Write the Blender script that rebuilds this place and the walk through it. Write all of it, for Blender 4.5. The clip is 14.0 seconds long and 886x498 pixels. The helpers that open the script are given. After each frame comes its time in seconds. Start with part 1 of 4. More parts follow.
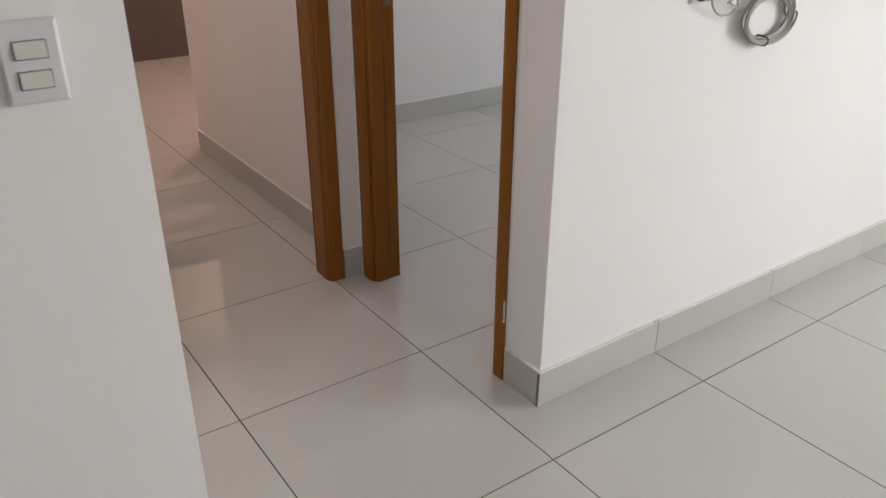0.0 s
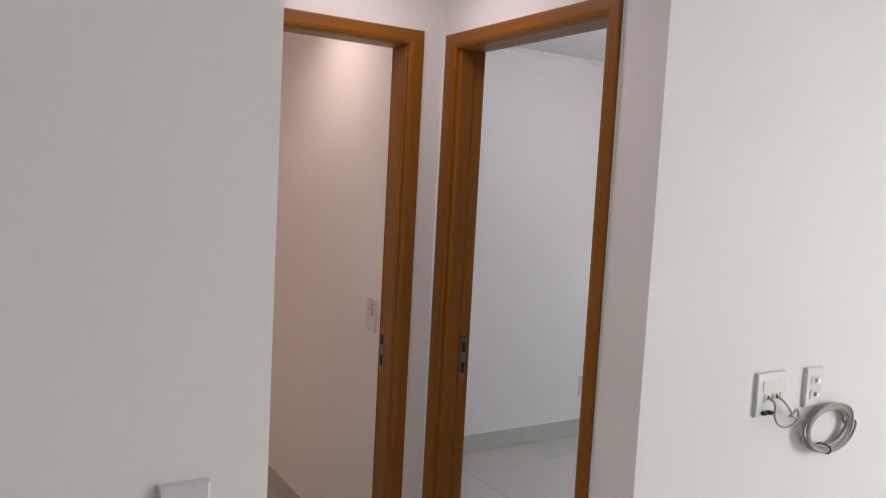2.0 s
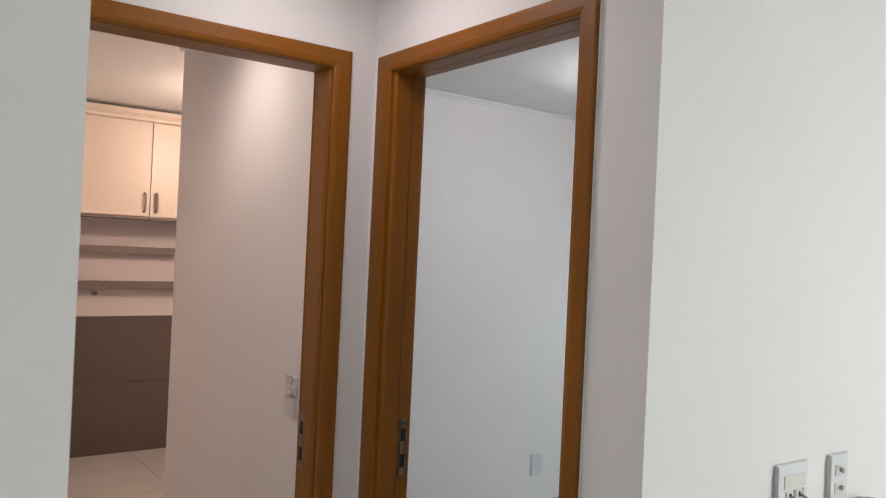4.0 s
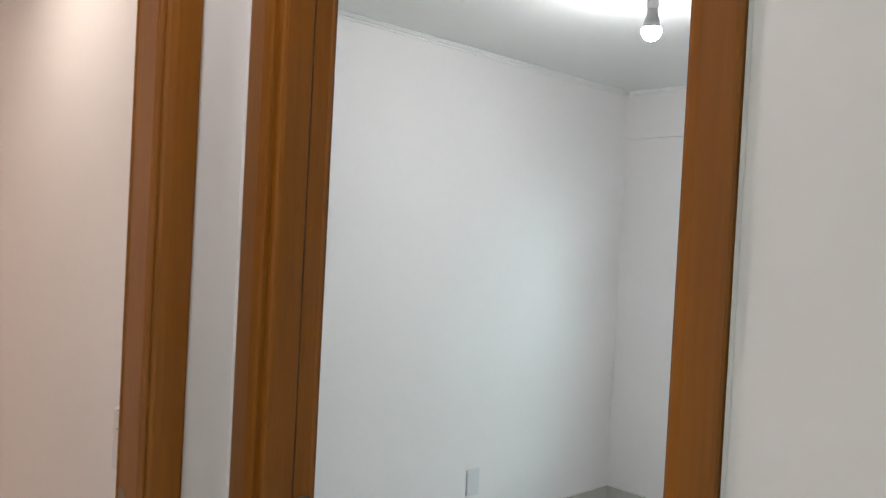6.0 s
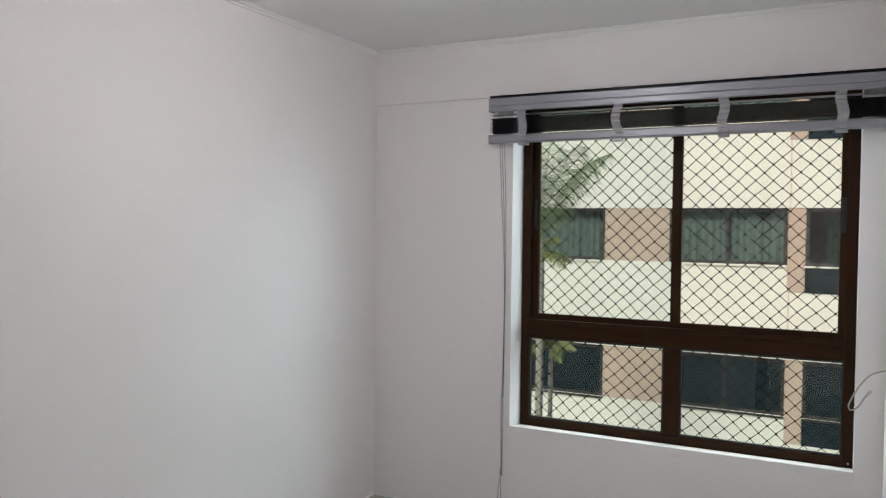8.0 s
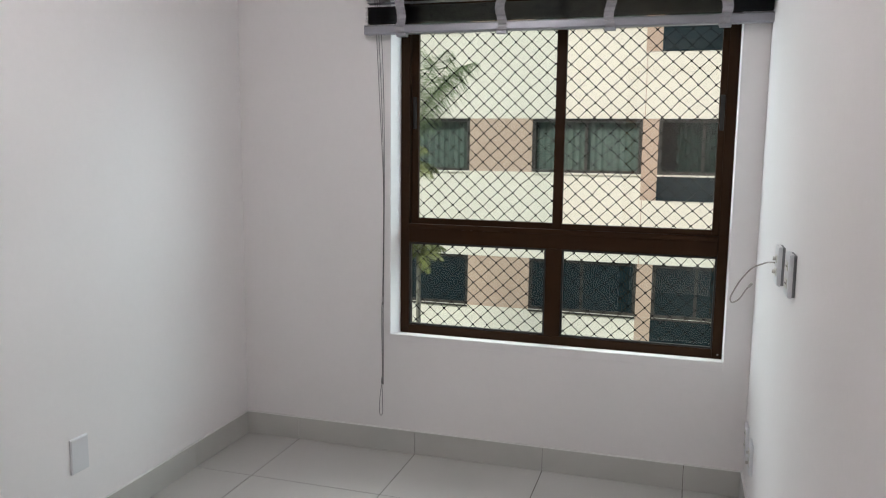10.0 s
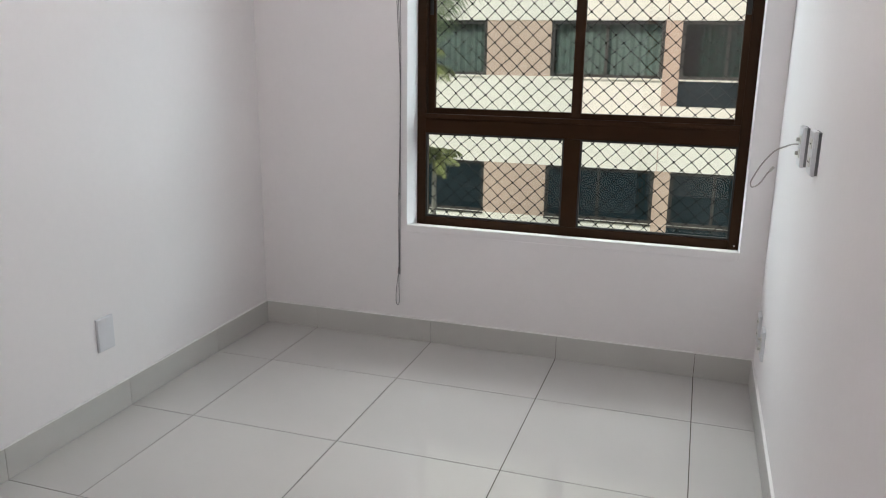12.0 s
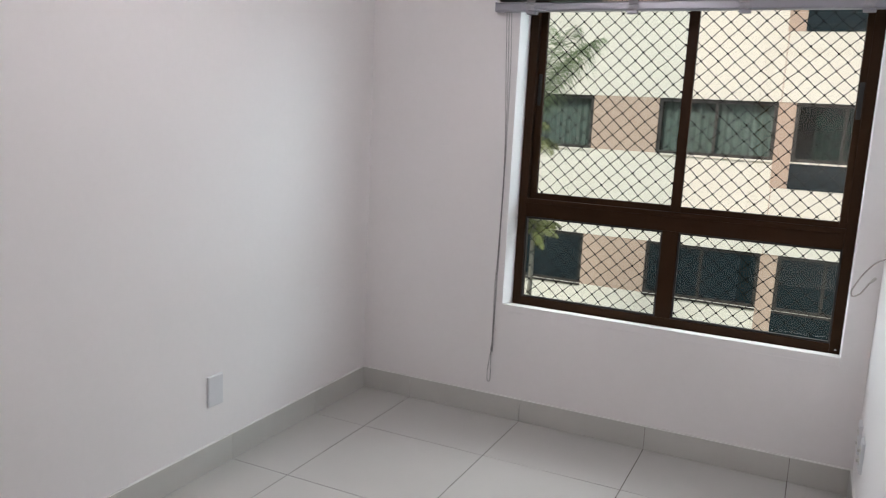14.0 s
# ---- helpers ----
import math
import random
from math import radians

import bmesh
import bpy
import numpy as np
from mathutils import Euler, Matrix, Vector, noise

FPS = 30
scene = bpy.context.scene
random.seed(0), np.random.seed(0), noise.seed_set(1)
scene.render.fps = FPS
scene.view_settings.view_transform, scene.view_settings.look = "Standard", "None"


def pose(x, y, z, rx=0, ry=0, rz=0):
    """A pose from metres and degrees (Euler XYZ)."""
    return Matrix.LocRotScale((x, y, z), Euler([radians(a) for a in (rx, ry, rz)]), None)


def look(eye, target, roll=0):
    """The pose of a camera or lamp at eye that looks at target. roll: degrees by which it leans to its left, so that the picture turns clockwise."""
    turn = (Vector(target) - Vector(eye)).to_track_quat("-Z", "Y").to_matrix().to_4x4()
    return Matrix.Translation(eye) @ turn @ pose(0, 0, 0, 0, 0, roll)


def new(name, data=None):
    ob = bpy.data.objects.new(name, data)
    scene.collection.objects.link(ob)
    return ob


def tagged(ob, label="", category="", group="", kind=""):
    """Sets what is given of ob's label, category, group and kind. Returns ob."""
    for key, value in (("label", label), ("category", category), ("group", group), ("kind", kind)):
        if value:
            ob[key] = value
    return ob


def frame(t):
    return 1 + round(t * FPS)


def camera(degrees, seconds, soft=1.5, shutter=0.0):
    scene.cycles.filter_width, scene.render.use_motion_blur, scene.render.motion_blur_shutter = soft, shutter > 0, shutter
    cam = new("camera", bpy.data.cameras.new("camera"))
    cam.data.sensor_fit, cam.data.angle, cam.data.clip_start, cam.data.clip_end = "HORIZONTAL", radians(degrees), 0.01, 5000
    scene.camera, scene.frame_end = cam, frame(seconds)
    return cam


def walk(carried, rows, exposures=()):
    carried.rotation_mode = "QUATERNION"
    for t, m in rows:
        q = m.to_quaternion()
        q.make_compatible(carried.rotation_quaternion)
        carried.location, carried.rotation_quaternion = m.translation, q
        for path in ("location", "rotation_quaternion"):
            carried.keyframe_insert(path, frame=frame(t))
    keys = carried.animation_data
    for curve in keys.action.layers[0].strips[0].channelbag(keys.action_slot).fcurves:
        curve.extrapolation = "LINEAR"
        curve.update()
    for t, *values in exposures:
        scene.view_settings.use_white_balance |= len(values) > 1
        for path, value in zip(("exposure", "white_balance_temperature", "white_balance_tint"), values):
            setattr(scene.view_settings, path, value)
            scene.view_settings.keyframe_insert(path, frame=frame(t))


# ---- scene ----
cam = camera(59.2, 14.0, 1.1, 0.2)
PATH = [
    (0, 1.296, -1.241, 1.346, 64.079, -0.058, 54.833),
    (0.5, 1.301, -1.331, 1.441, 67.780, -1.167, 58.215),
    (0.7, 1.302, -1.347, 1.476, 69.853, -1.540, 59.000),
    (1, 1.295, -1.362, 1.519, 73.878, -2.168, 59.471),
    (1.5, 1.293, -1.367, 1.583, 79.873, -2.787, 59.357),
    (2, 1.279, -1.364, 1.625, 85.045, -3.041, 58.456),
    (2.5, 1.250, -1.348, 1.678, 88.213, -3.096, 57.479),
    (2.7, 1.229, -1.343, 1.667, 89.241, -3.009, 56.876),
    (4.8, 0.598, -0.920, 1.554, 89.599, -2.810, 52.097),
    (5, 0.523, -0.880, 1.553, 89.471, -2.760, 51.545),
    (5.5, 0.327, -0.750, 1.571, 88.963, -2.767, 49.640),
    (6, 0.157, -0.606, 1.541, 88.977, -2.966, 47.324),
    (6.5, -0.002, -0.452, 1.567, 88.637, -2.752, 43.941),
    (7, -0.116, -0.350, 1.512, 89.364, -2.072, 39.653),
    (7.5, -0.242, -0.269, 1.501, 89.181, -1.769, 33.530),
    (8, -0.336, -0.198, 1.530, 88.373, -0.670, 27.138),
    (8.2, -0.409, -0.186, 1.551, 87.606, -0.589, 24.196),
    (10.3, -0.480, -0.049, 1.443, 81.216, -0.559, 16.929),
    (10.5, -0.480, -0.052, 1.428, 80.463, -0.644, 17.008),
    (11, -0.485, -0.052, 1.386, 78.367, -0.781, 17.363),
    (11.5, -0.481, -0.060, 1.364, 76.301, -0.857, 17.844),
    (12, -0.481, -0.069, 1.373, 75.642, -0.765, 18.163),
    (12.5, -0.473, -0.071, 1.415, 77.504, -0.695, 18.480),
    (13, -0.467, -0.079, 1.450, 79.566, -0.916, 19.161),
    (13.5, -0.461, -0.106, 1.465, 80.355, -1.606, 21.151),
    (14, -0.449, -0.165, 1.474, 80.005, -2.861, 25.805),
]
LIGHT = [(0, -0.05, 6700, 12), (1.2, -0.12, 6650, 13), (2.7, -0.19, 6650, 11), (5, 0.08, 6400, 3), (6.5, 0.33, 6400, 1), (7, 0.32, 6500, 5), (7.5, 0.18, 6600, 7), (8.2, 0.0, 6650, 8), (10.5, 0.12, 6650, 10), (11.5, 0.18, 6650, 11), (12.5, 0.16, 6650, 11), (14, 0.16, 6650, 13)]
walk(cam, [(row[0], pose(*row[1:])) for row in PATH], LIGHT)

# ---------------------------------------------------------------- light
world = bpy.data.worlds.new("sky")
world.use_nodes = True
scene.world = world
wt = world.node_tree
sky = wt.nodes.new("ShaderNodeTexSky")
sky.sky_type = "NISHITA"
sky.sun_disc = False
sky.sun_elevation = radians(50)
sky.sun_rotation = radians(200)
sky.air_density = 1.0
sky.dust_density = 2.0
wt.nodes["Background"].inputs["Strength"].default_value = 0.15
wt.links.new(sky.outputs["Color"], wt.nodes["Background"].inputs["Color"])

sun_data = bpy.data.lights.new("sun", "SUN")
sun_data.energy = 2.8
sun_data.angle = radians(14)
sun_data.color = (1.0, 0.97, 0.92)
sun = new("sun", sun_data)
sun.matrix_world = look((-5, -12, 20), (0, 6, 0))


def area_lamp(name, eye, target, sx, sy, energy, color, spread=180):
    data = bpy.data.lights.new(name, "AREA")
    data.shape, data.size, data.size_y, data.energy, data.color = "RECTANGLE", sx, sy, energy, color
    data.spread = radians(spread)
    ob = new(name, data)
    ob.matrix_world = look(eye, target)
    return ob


def spot_lamp(name, eye, target, energy, color, cone, blend, radius):
    data = bpy.data.lights.new(name, "SPOT")
    data.energy, data.color, data.spot_size, data.spot_blend, data.shadow_soft_size = energy, color, radians(cone), blend, radius
    ob = new(name, data)
    ob.matrix_world = look(eye, target)
    return ob


def point_lamp(name, eye, energy, color, radius):
    data = bpy.data.lights.new(name, "POINT")
    data.energy, data.color, data.shadow_soft_size = energy, color, radius
    ob = new(name, data)
    ob.location = eye
    return ob


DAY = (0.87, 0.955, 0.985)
WARM = (1.0, 0.71, 0.58)
# Unseen area lamps outside the window, added to stand in for skylight
area_lamp("window_sky_fill", (2.6, 5.4, 2.6), (-2.2, 2.3, 0.9), 3.4, 2.4, 92, (0.74, 0.935, 1.0), 110)
area_lamp("window_sky_fill_far", (-3.35, 4.45, 1.5), (-0.1, 2.6, 0.9), 1.5, 2.4, 135, (0.78, 0.94, 1.0))
area_lamp("window_sky_fill_high", (-1.0, 5.7, 4.2), (-1.15, 2.3, 0.3), 3.0, 1.6, 110, DAY, 130)
# Added lamp at an assumed, unseen opening; stands in for living room daylight
area_lamp("living_sky_fill", (2.8, 3.28, 1.25), (1.5, -1.0, 1.1), 1.6, 2.1, 84, (0.95, 0.965, 0.94))
spot_lamp("vestibule_downlight_lamp", (-0.62, -0.36, 2.392), (-0.62, -0.36, 0.0), 13, (1.0, 0.87, 0.88), 176, 0.9, 0.05)
spot_lamp("corridor_downlight_lamp", (-1.75, -0.36, 2.435), (-1.75, -0.36, 0.0), 17, (1.0, 0.82, 0.73), 166, 0.9, 0.04)
# Unseen lamp added without a fixture to brighten the wardrobe room
point_lamp("wardrobe_room_fill", (-3.7, 0.9, 2.25), 42, WARM, 0.06)

# ---------------------------------------------------------------- materials


def material(name, color, rough=0.6, metal=0.0, tint=0.08, tint_scale=3.0, grain=0.0, grain_scale=120.0, bump=0.0,
             bump_scale=200.0, coat=0.0, stretch=(1, 1, 1), spread=0.0):
    """A surface with broad mottling, fine grain, fine relief and a little change from piece to piece."""
    m = bpy.data.materials.new(name)
    m.use_nodes = True
    t = m.node_tree
    b = t.nodes["Principled BSDF"]
    b.inputs["Roughness"].default_value = rough
    b.inputs["Metallic"].default_value = metal
    b.inputs["Coat Weight"].default_value = coat
    b.inputs["Coat Roughness"].default_value = 0.15
    co = t.nodes.new("ShaderNodeTexCoord")
    mp = t.nodes.new("ShaderNodeMapping")
    mp.inputs["Scale"].default_value = stretch
    t.links.new(co.outputs["Object"], mp.inputs["Vector"])

    def noise_node(scale, detail):
        n = t.nodes.new("ShaderNodeTexNoise")
        n.inputs["Scale"].default_value = scale
        n.inputs["Detail"].default_value = detail
        t.links.new(mp.outputs["Vector"], n.inputs["Vector"])
        return n

    def ranged(sock, low, high):
        r = t.nodes.new("ShaderNodeMapRange")
        r.inputs["From Min"].default_value, r.inputs["From Max"].default_value = 0.25, 0.75
        r.inputs["To Min"].default_value, r.inputs["To Max"].default_value = low, high
        t.links.new(sock, r.inputs["Value"])
        return r.outputs["Result"]

    value = ranged(noise_node(tint_scale, 4).outputs["Fac"], 1 - tint, 1 + tint * 0.6)
    if grain:
        g = ranged(noise_node(grain_scale, 3).outputs["Fac"], 1 - grain, 1 + grain * 0.6)
        mul = t.nodes.new("ShaderNodeMath")
        mul.operation = "MULTIPLY"
        t.links.new(value, mul.inputs[0])
        t.links.new(g, mul.inputs[1])
        value = mul.outputs[0]
    if spread:
        info = t.nodes.new("ShaderNodeObjectInfo")
        r = t.nodes.new("ShaderNodeMapRange")
        r.inputs["To Min"].default_value, r.inputs["To Max"].default_value = 1 - spread, 1 + spread
        t.links.new(info.outputs["Random"], r.inputs["Value"])
        mul = t.nodes.new("ShaderNodeMath")
        mul.operation = "MULTIPLY"
        t.links.new(value, mul.inputs[0])
        t.links.new(r.outputs["Result"], mul.inputs[1])
        value = mul.outputs[0]
    mix = t.nodes.new("ShaderNodeMix")
    mix.data_type, mix.blend_type = "RGBA", "MULTIPLY"
    mix.inputs["Factor"].default_value = 1.0
    mix.inputs["A"].default_value = (*color, 1)
    t.links.new(value, mix.inputs["B"])
    t.links.new(mix.outputs["Result"], b.inputs["Base Color"])
    rr = ranged(noise_node(tint_scale * 4, 3).outputs["Fac"], max(0.02, rough * 0.85), min(1, rough * 1.15))
    t.links.new(rr, b.inputs["Roughness"])
    if bump:
        n = noise_node(bump_scale, 3)
        bp = t.nodes.new("ShaderNodeBump")
        bp.inputs["Strength"].default_value = 1.0
        bp.inputs["Distance"].default_value = bump
        t.links.new(n.outputs["Fac"], bp.inputs["Height"])
        t.links.new(bp.outputs["Normal"], b.inputs["Normal"])
    return m


def wood_material(name, dark, light, rough, along=(1, 1, 0.045)):
    """Varnished wood; the grain runs along the axis that is scaled down."""
    m = bpy.data.materials.new(name)
    m.use_nodes = True
    t = m.node_tree
    b = t.nodes["Principled BSDF"]
    co = t.nodes.new("ShaderNodeTexCoord")
    info = t.nodes.new("ShaderNodeObjectInfo")
    add = t.nodes.new("ShaderNodeVectorMath")
    add.operation = "ADD"
    t.links.new(co.outputs["Object"], add.inputs[0])
    scl = t.nodes.new("ShaderNodeMath")
    scl.operation = "MULTIPLY"
    scl.inputs[1].default_value = 7.0
    t.links.new(info.outputs["Random"], scl.inputs[0])
    t.links.new(scl.outputs[0], add.inputs[1])
    mp = t.nodes.new("ShaderNodeMapping")
    mp.inputs["Scale"].default_value = along
    t.links.new(add.outputs[0], mp.inputs["Vector"])
    fine = t.nodes.new("ShaderNodeTexNoise")
    fine.inputs["Scale"].default_value = 160
    fine.inputs["Detail"].default_value = 5
    broad = t.nodes.new("ShaderNodeTexNoise")
    broad.inputs["Scale"].default_value = 28
    broad.inputs["Detail"].default_value = 3
    broad.inputs["Distortion"].default_value = 0.6
    for n in (fine, broad):
        t.links.new(mp.outputs["Vector"], n.inputs["Vector"])
    mixf = t.nodes.new("ShaderNodeMath")
    mixf.operation = "MULTIPLY_ADD"
    mixf.inputs[1].default_value = 0.45
    t.links.new(fine.outputs["Fac"], mixf.inputs[0])
    half = t.nodes.new("ShaderNodeMath")
    half.operation = "MULTIPLY"
    half.inputs[1].default_value = 0.55
    t.links.new(broad.outputs["Fac"], half.inputs[0])
    t.links.new(half.outputs[0], mixf.inputs[2])
    ramp = t.nodes.new("ShaderNodeValToRGB")
    ramp.color_ramp.elements[0].position, ramp.color_ramp.elements[0].color = 0.3, (*dark, 1)
    ramp.color_ramp.elements[1].position, ramp.color_ramp.elements[1].color = 0.7, (*light, 1)
    t.links.new(mixf.outputs[0], ramp.inputs["Fac"])
    t.links.new(ramp.outputs["Color"], b.inputs["Base Color"])
    b.inputs["Roughness"].default_value = rough
    b.inputs["Coat Weight"].default_value = 0.08
    b.inputs["Coat Roughness"].default_value = 0.2
    bp = t.nodes.new("ShaderNodeBump")
    bp.inputs["Distance"].default_value = 0.0004
    t.links.new(fine.outputs["Fac"], bp.inputs["Height"])
    t.links.new(bp.outputs["Normal"], b.inputs["Normal"])
    return m


def glass_material(name, tint, rough=0.0, ior=1.45):
    """Thin window glass: mostly clear, with a mirror's share by Fresnel."""
    m = bpy.data.materials.new(name)
    m.use_nodes = True
    t = m.node_tree
    t.nodes.remove(t.nodes["Principled BSDF"])
    out = t.nodes["Material Output"]
    tr = t.nodes.new("ShaderNodeBsdfTransparent")
    tr.inputs["Color"].default_value = (*tint, 1)
    gl = t.nodes.new("ShaderNodeBsdfGlossy")
    gl.inputs["Roughness"].default_value = rough
    fr = t.nodes.new("ShaderNodeFresnel")
    fr.inputs["IOR"].default_value = ior
    mx = t.nodes.new("ShaderNodeMixShader")
    t.links.new(fr.outputs["Fac"], mx.inputs["Fac"])
    t.links.new(tr.outputs[0], mx.inputs[1])
    t.links.new(gl.outputs[0], mx.inputs[2])
    t.links.new(mx.outputs[0], out.inputs["Surface"])
    return m


def glow_material(name, color, strength):
    m = bpy.data.materials.new(name)
    m.use_nodes = True
    b = m.node_tree.nodes["Principled BSDF"]
    b.inputs["Base Color"].default_value = (0.9, 0.9, 0.9, 1)
    b.inputs["Emission Color"].default_value = (*color, 1)
    b.inputs["Emission Strength"].default_value = strength
    return m


WALL = material("white_wall_paint", (0.815, 0.787, 0.785), 0.6, tint=0.025, tint_scale=1.3, grain=0.01, grain_scale=40, bump=0.00012, bump_scale=220)
CEIL = material("white_ceiling_paint", (0.80, 0.80, 0.79), 0.8, tint=0.03, tint_scale=1.2, bump=0.0003, bump_scale=90)
PLASTER = material("white_plaster_moulding", (0.82, 0.82, 0.81), 0.6, tint=0.03)
TILE = material("polished_porcelain", (0.53, 0.52, 0.497), 0.03, tint=0.04, tint_scale=2.2, grain=0.015, grain_scale=300, spread=0.02)
SKIRT = material("porcelain_skirting", (0.52, 0.51, 0.485), 0.5, tint=0.05, tint_scale=4, spread=0.03)
GROUT = material("dark_grout", (0.075, 0.06, 0.05), 0.9, tint=0.2, tint_scale=30, bump=0.0004, bump_scale=500)
CAULK = material("white_caulk", (0.80, 0.79, 0.77), 0.7, tint=0.05, tint_scale=40)
WOOD = wood_material("honey_stained_wood", (0.195, 0.063, 0.002), (0.265, 0.088, 0.003), 0.42)
WOOD_HEAD = wood_material("honey_stained_wood_level", (0.195, 0.063, 0.002), (0.265, 0.088, 0.003), 0.42, (0.045, 1, 1))
SEAL = material("brown_rubber_seal", (0.11, 0.042, 0.006), 0.7, tint=0.1)
PLATE = material("dull_bronzed_steel", (0.24, 0.18, 0.13), 0.45, 0.8, tint=0.1, tint_scale=60)
STEEL = material("satin_steel", (0.55, 0.53, 0.50), 0.35, 1.0, tint=0.06, tint_scale=60)
HANDLE = material("dark_brushed_nickel", (0.30, 0.25, 0.21), 0.3, 1.0, tint=0.1, tint_scale=60)
# Black small parts; also the flat black standing in for shade inside holes
BLACK = material("black_parts_and_hole_shade", (0.012, 0.011, 0.010), 0.8, tint=0.2)
# Grey for surface boxes and for the shade painted into plate gaps
GAP = material("grey_plastic_and_gap_shade", (0.22, 0.22, 0.23), 0.6, tint=0.1)
PLASTIC = material("white_plastic", (0.67, 0.67, 0.69), 0.32, tint=0.02, tint_scale=20)
PLASTIC2 = material("ivory_plastic", (0.63, 0.62, 0.57), 0.3, tint=0.02, tint_scale=20)
CABLE = material("grey_white_cable_sheath", (0.38, 0.35, 0.325), 0.4, tint=0.05, tint_scale=50)
BRONZE = material("bronze_anodised_aluminium", (0.030, 0.0125, 0.0045), 0.5, 0.0, tint=0.12, tint_scale=12, grain=0.06, grain_scale=400)
GASKET = material("black_rubber", (0.015, 0.014, 0.013), 0.7, tint=0.2)
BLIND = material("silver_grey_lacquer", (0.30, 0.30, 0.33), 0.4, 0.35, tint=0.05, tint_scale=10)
# Dark slats and headrail; also the painted shadow strip above the valance
SLAT_SHADOW = material("dark_slat_and_gap_shadow", (0.010, 0.010, 0.013), 0.4, 0.1, tint=0.1, tint_scale=10)
TAPE = material("grey_woven_tape", (0.33, 0.32, 0.34), 0.9, tint=0.1, tint_scale=60, bump=0.0006, bump_scale=700)
STRING = material("grey_braided_cord", (0.17, 0.165, 0.165), 0.9, tint=0.15, tint_scale=80)
NET = material("dark_nylon_net", (0.007, 0.006, 0.005), 0.8, tint=0.2, tint_scale=30)
GLASS_GREEN = glass_material("green_tinted_glass", (0.90, 0.945, 0.93))
GLASS_FAR = glass_material("smoked_far_glass", (0.60, 0.67, 0.65), 0.1, 1.2)
GLASS_CLEAR = glass_material("clear_glass", (0.97, 0.98, 0.96))
CREAM_LAMINATE = material("cream_laminate", (0.66, 0.58, 0.49), 0.4, tint=0.03, tint_scale=5, grain=0.03, grain_scale=90, stretch=(1, 1, 0.1))
NICHE = material("pale_lilac_laminate", (0.60, 0.55, 0.55), 0.45, tint=0.03)
SHELF = material("grey_brown_laminate", (0.18, 0.145, 0.125), 0.45, tint=0.06, tint_scale=9, grain=0.08, grain_scale=120, stretch=(1, 0.08, 1))
PANEL = material("taupe_brown_panel", (0.115, 0.085, 0.075), 0.5, tint=0.10, tint_scale=3, grain=0.10, grain_scale=90, stretch=(1, 0.06, 1))
FACADE = material("cream_render", (0.82, 0.77, 0.66), 0.9, tint=0.06, tint_scale=0.7, grain=0.05, grain_scale=18, bump=0.004, bump_scale=60)
TAUPE = material("taupe_render", (0.53, 0.39, 0.30), 0.9, tint=0.07, tint_scale=0.9, grain=0.05, grain_scale=18, bump=0.004, bump_scale=60)
FAR_FRAME = material("dark_window_aluminium", (0.038, 0.033, 0.028), 0.5, 0.1, tint=0.1)
# Near-black colour for the shade of unlit far rooms; also dark balustrade glass
FAR_SHADE_GLASS = material("far_glass_and_room_shade", (0.012, 0.022, 0.026), 0.3, tint=0.3, tint_scale=0.8)
CURTAIN = material("pale_green_curtain", (0.42, 0.44, 0.42), 0.9, tint=0.12, tint_scale=5, grain=0.1, grain_scale=40)
CURTAIN2 = material("dark_green_curtain", (0.015, 0.055, 0.042), 0.9, tint=0.2, tint_scale=5, grain=0.1, grain_scale=40)
GROUND = material("grass_and_paving", (0.12, 0.14, 0.08), 0.95, tint=0.4, tint_scale=0.6, grain=0.3, grain_scale=9, bump=0.02, bump_scale=14)
BARK = material("pale_palm_bark", (0.33, 0.30, 0.24), 0.9, tint=0.25, tint_scale=9, grain=0.2, grain_scale=50, bump=0.006, bump_scale=30)
FROND = material("palm_leaf", (0.21, 0.27, 0.13), 0.5, tint=0.35, tint_scale=6, grain=0.2, grain_scale=60)
FROND2 = material("yellow_green_palm_leaf", (0.17, 0.19, 0.05), 0.5, tint=0.3, tint_scale=6, grain=0.2, grain_scale=60)
BULB = glow_material("lit_bulb_glass", (0.98, 0.95, 1.0), 540.0)
LIT = glow_material("lit_diffuser", (1.0, 0.93, 0.90), 8.0)

for dull, level in ((BRONZE, 0.12), (SLAT_SHADOW, 0.1), (NET, 0.05), (TILE, 0.7), (WALL, 0.3), (WOOD, 0.35), (WOOD_HEAD, 0.35), (FAR_SHADE_GLASS, 0.1), (SKIRT, 0.2)):
    dull.node_tree.nodes["Principled BSDF"].inputs["Specular IOR Level"].default_value = level

# ---------------------------------------------------------------- mesh helpers


def add_box(bm, x0, x1, y0, y1, z0, z1, bevel=0.0):
    geo = bmesh.ops.create_cube(bm, size=1)
    vs = geo["verts"]
    bmesh.ops.scale(bm, vec=(x1 - x0, y1 - y0, z1 - z0), verts=vs)
    bmesh.ops.translate(bm, vec=((x0 + x1) / 2, (y0 + y1) / 2, (z0 + z1) / 2), verts=vs)
    if bevel:
        es = list({e for v in vs for e in v.link_edges})
        bmesh.ops.bevel(bm, geom=es, offset=bevel, segments=2, affect="EDGES", profile=0.6)
    return bm


def box(x0, x1, y0, y1, z0, z1, bevel=0.0):
    return add_box(bmesh.new(), x0, x1, y0, y1, z0, z1, bevel)


def boxes(rows, bevel=0.0):
    bm = bmesh.new()
    for r in rows:
        add_box(bm, *r, bevel)
    return bm


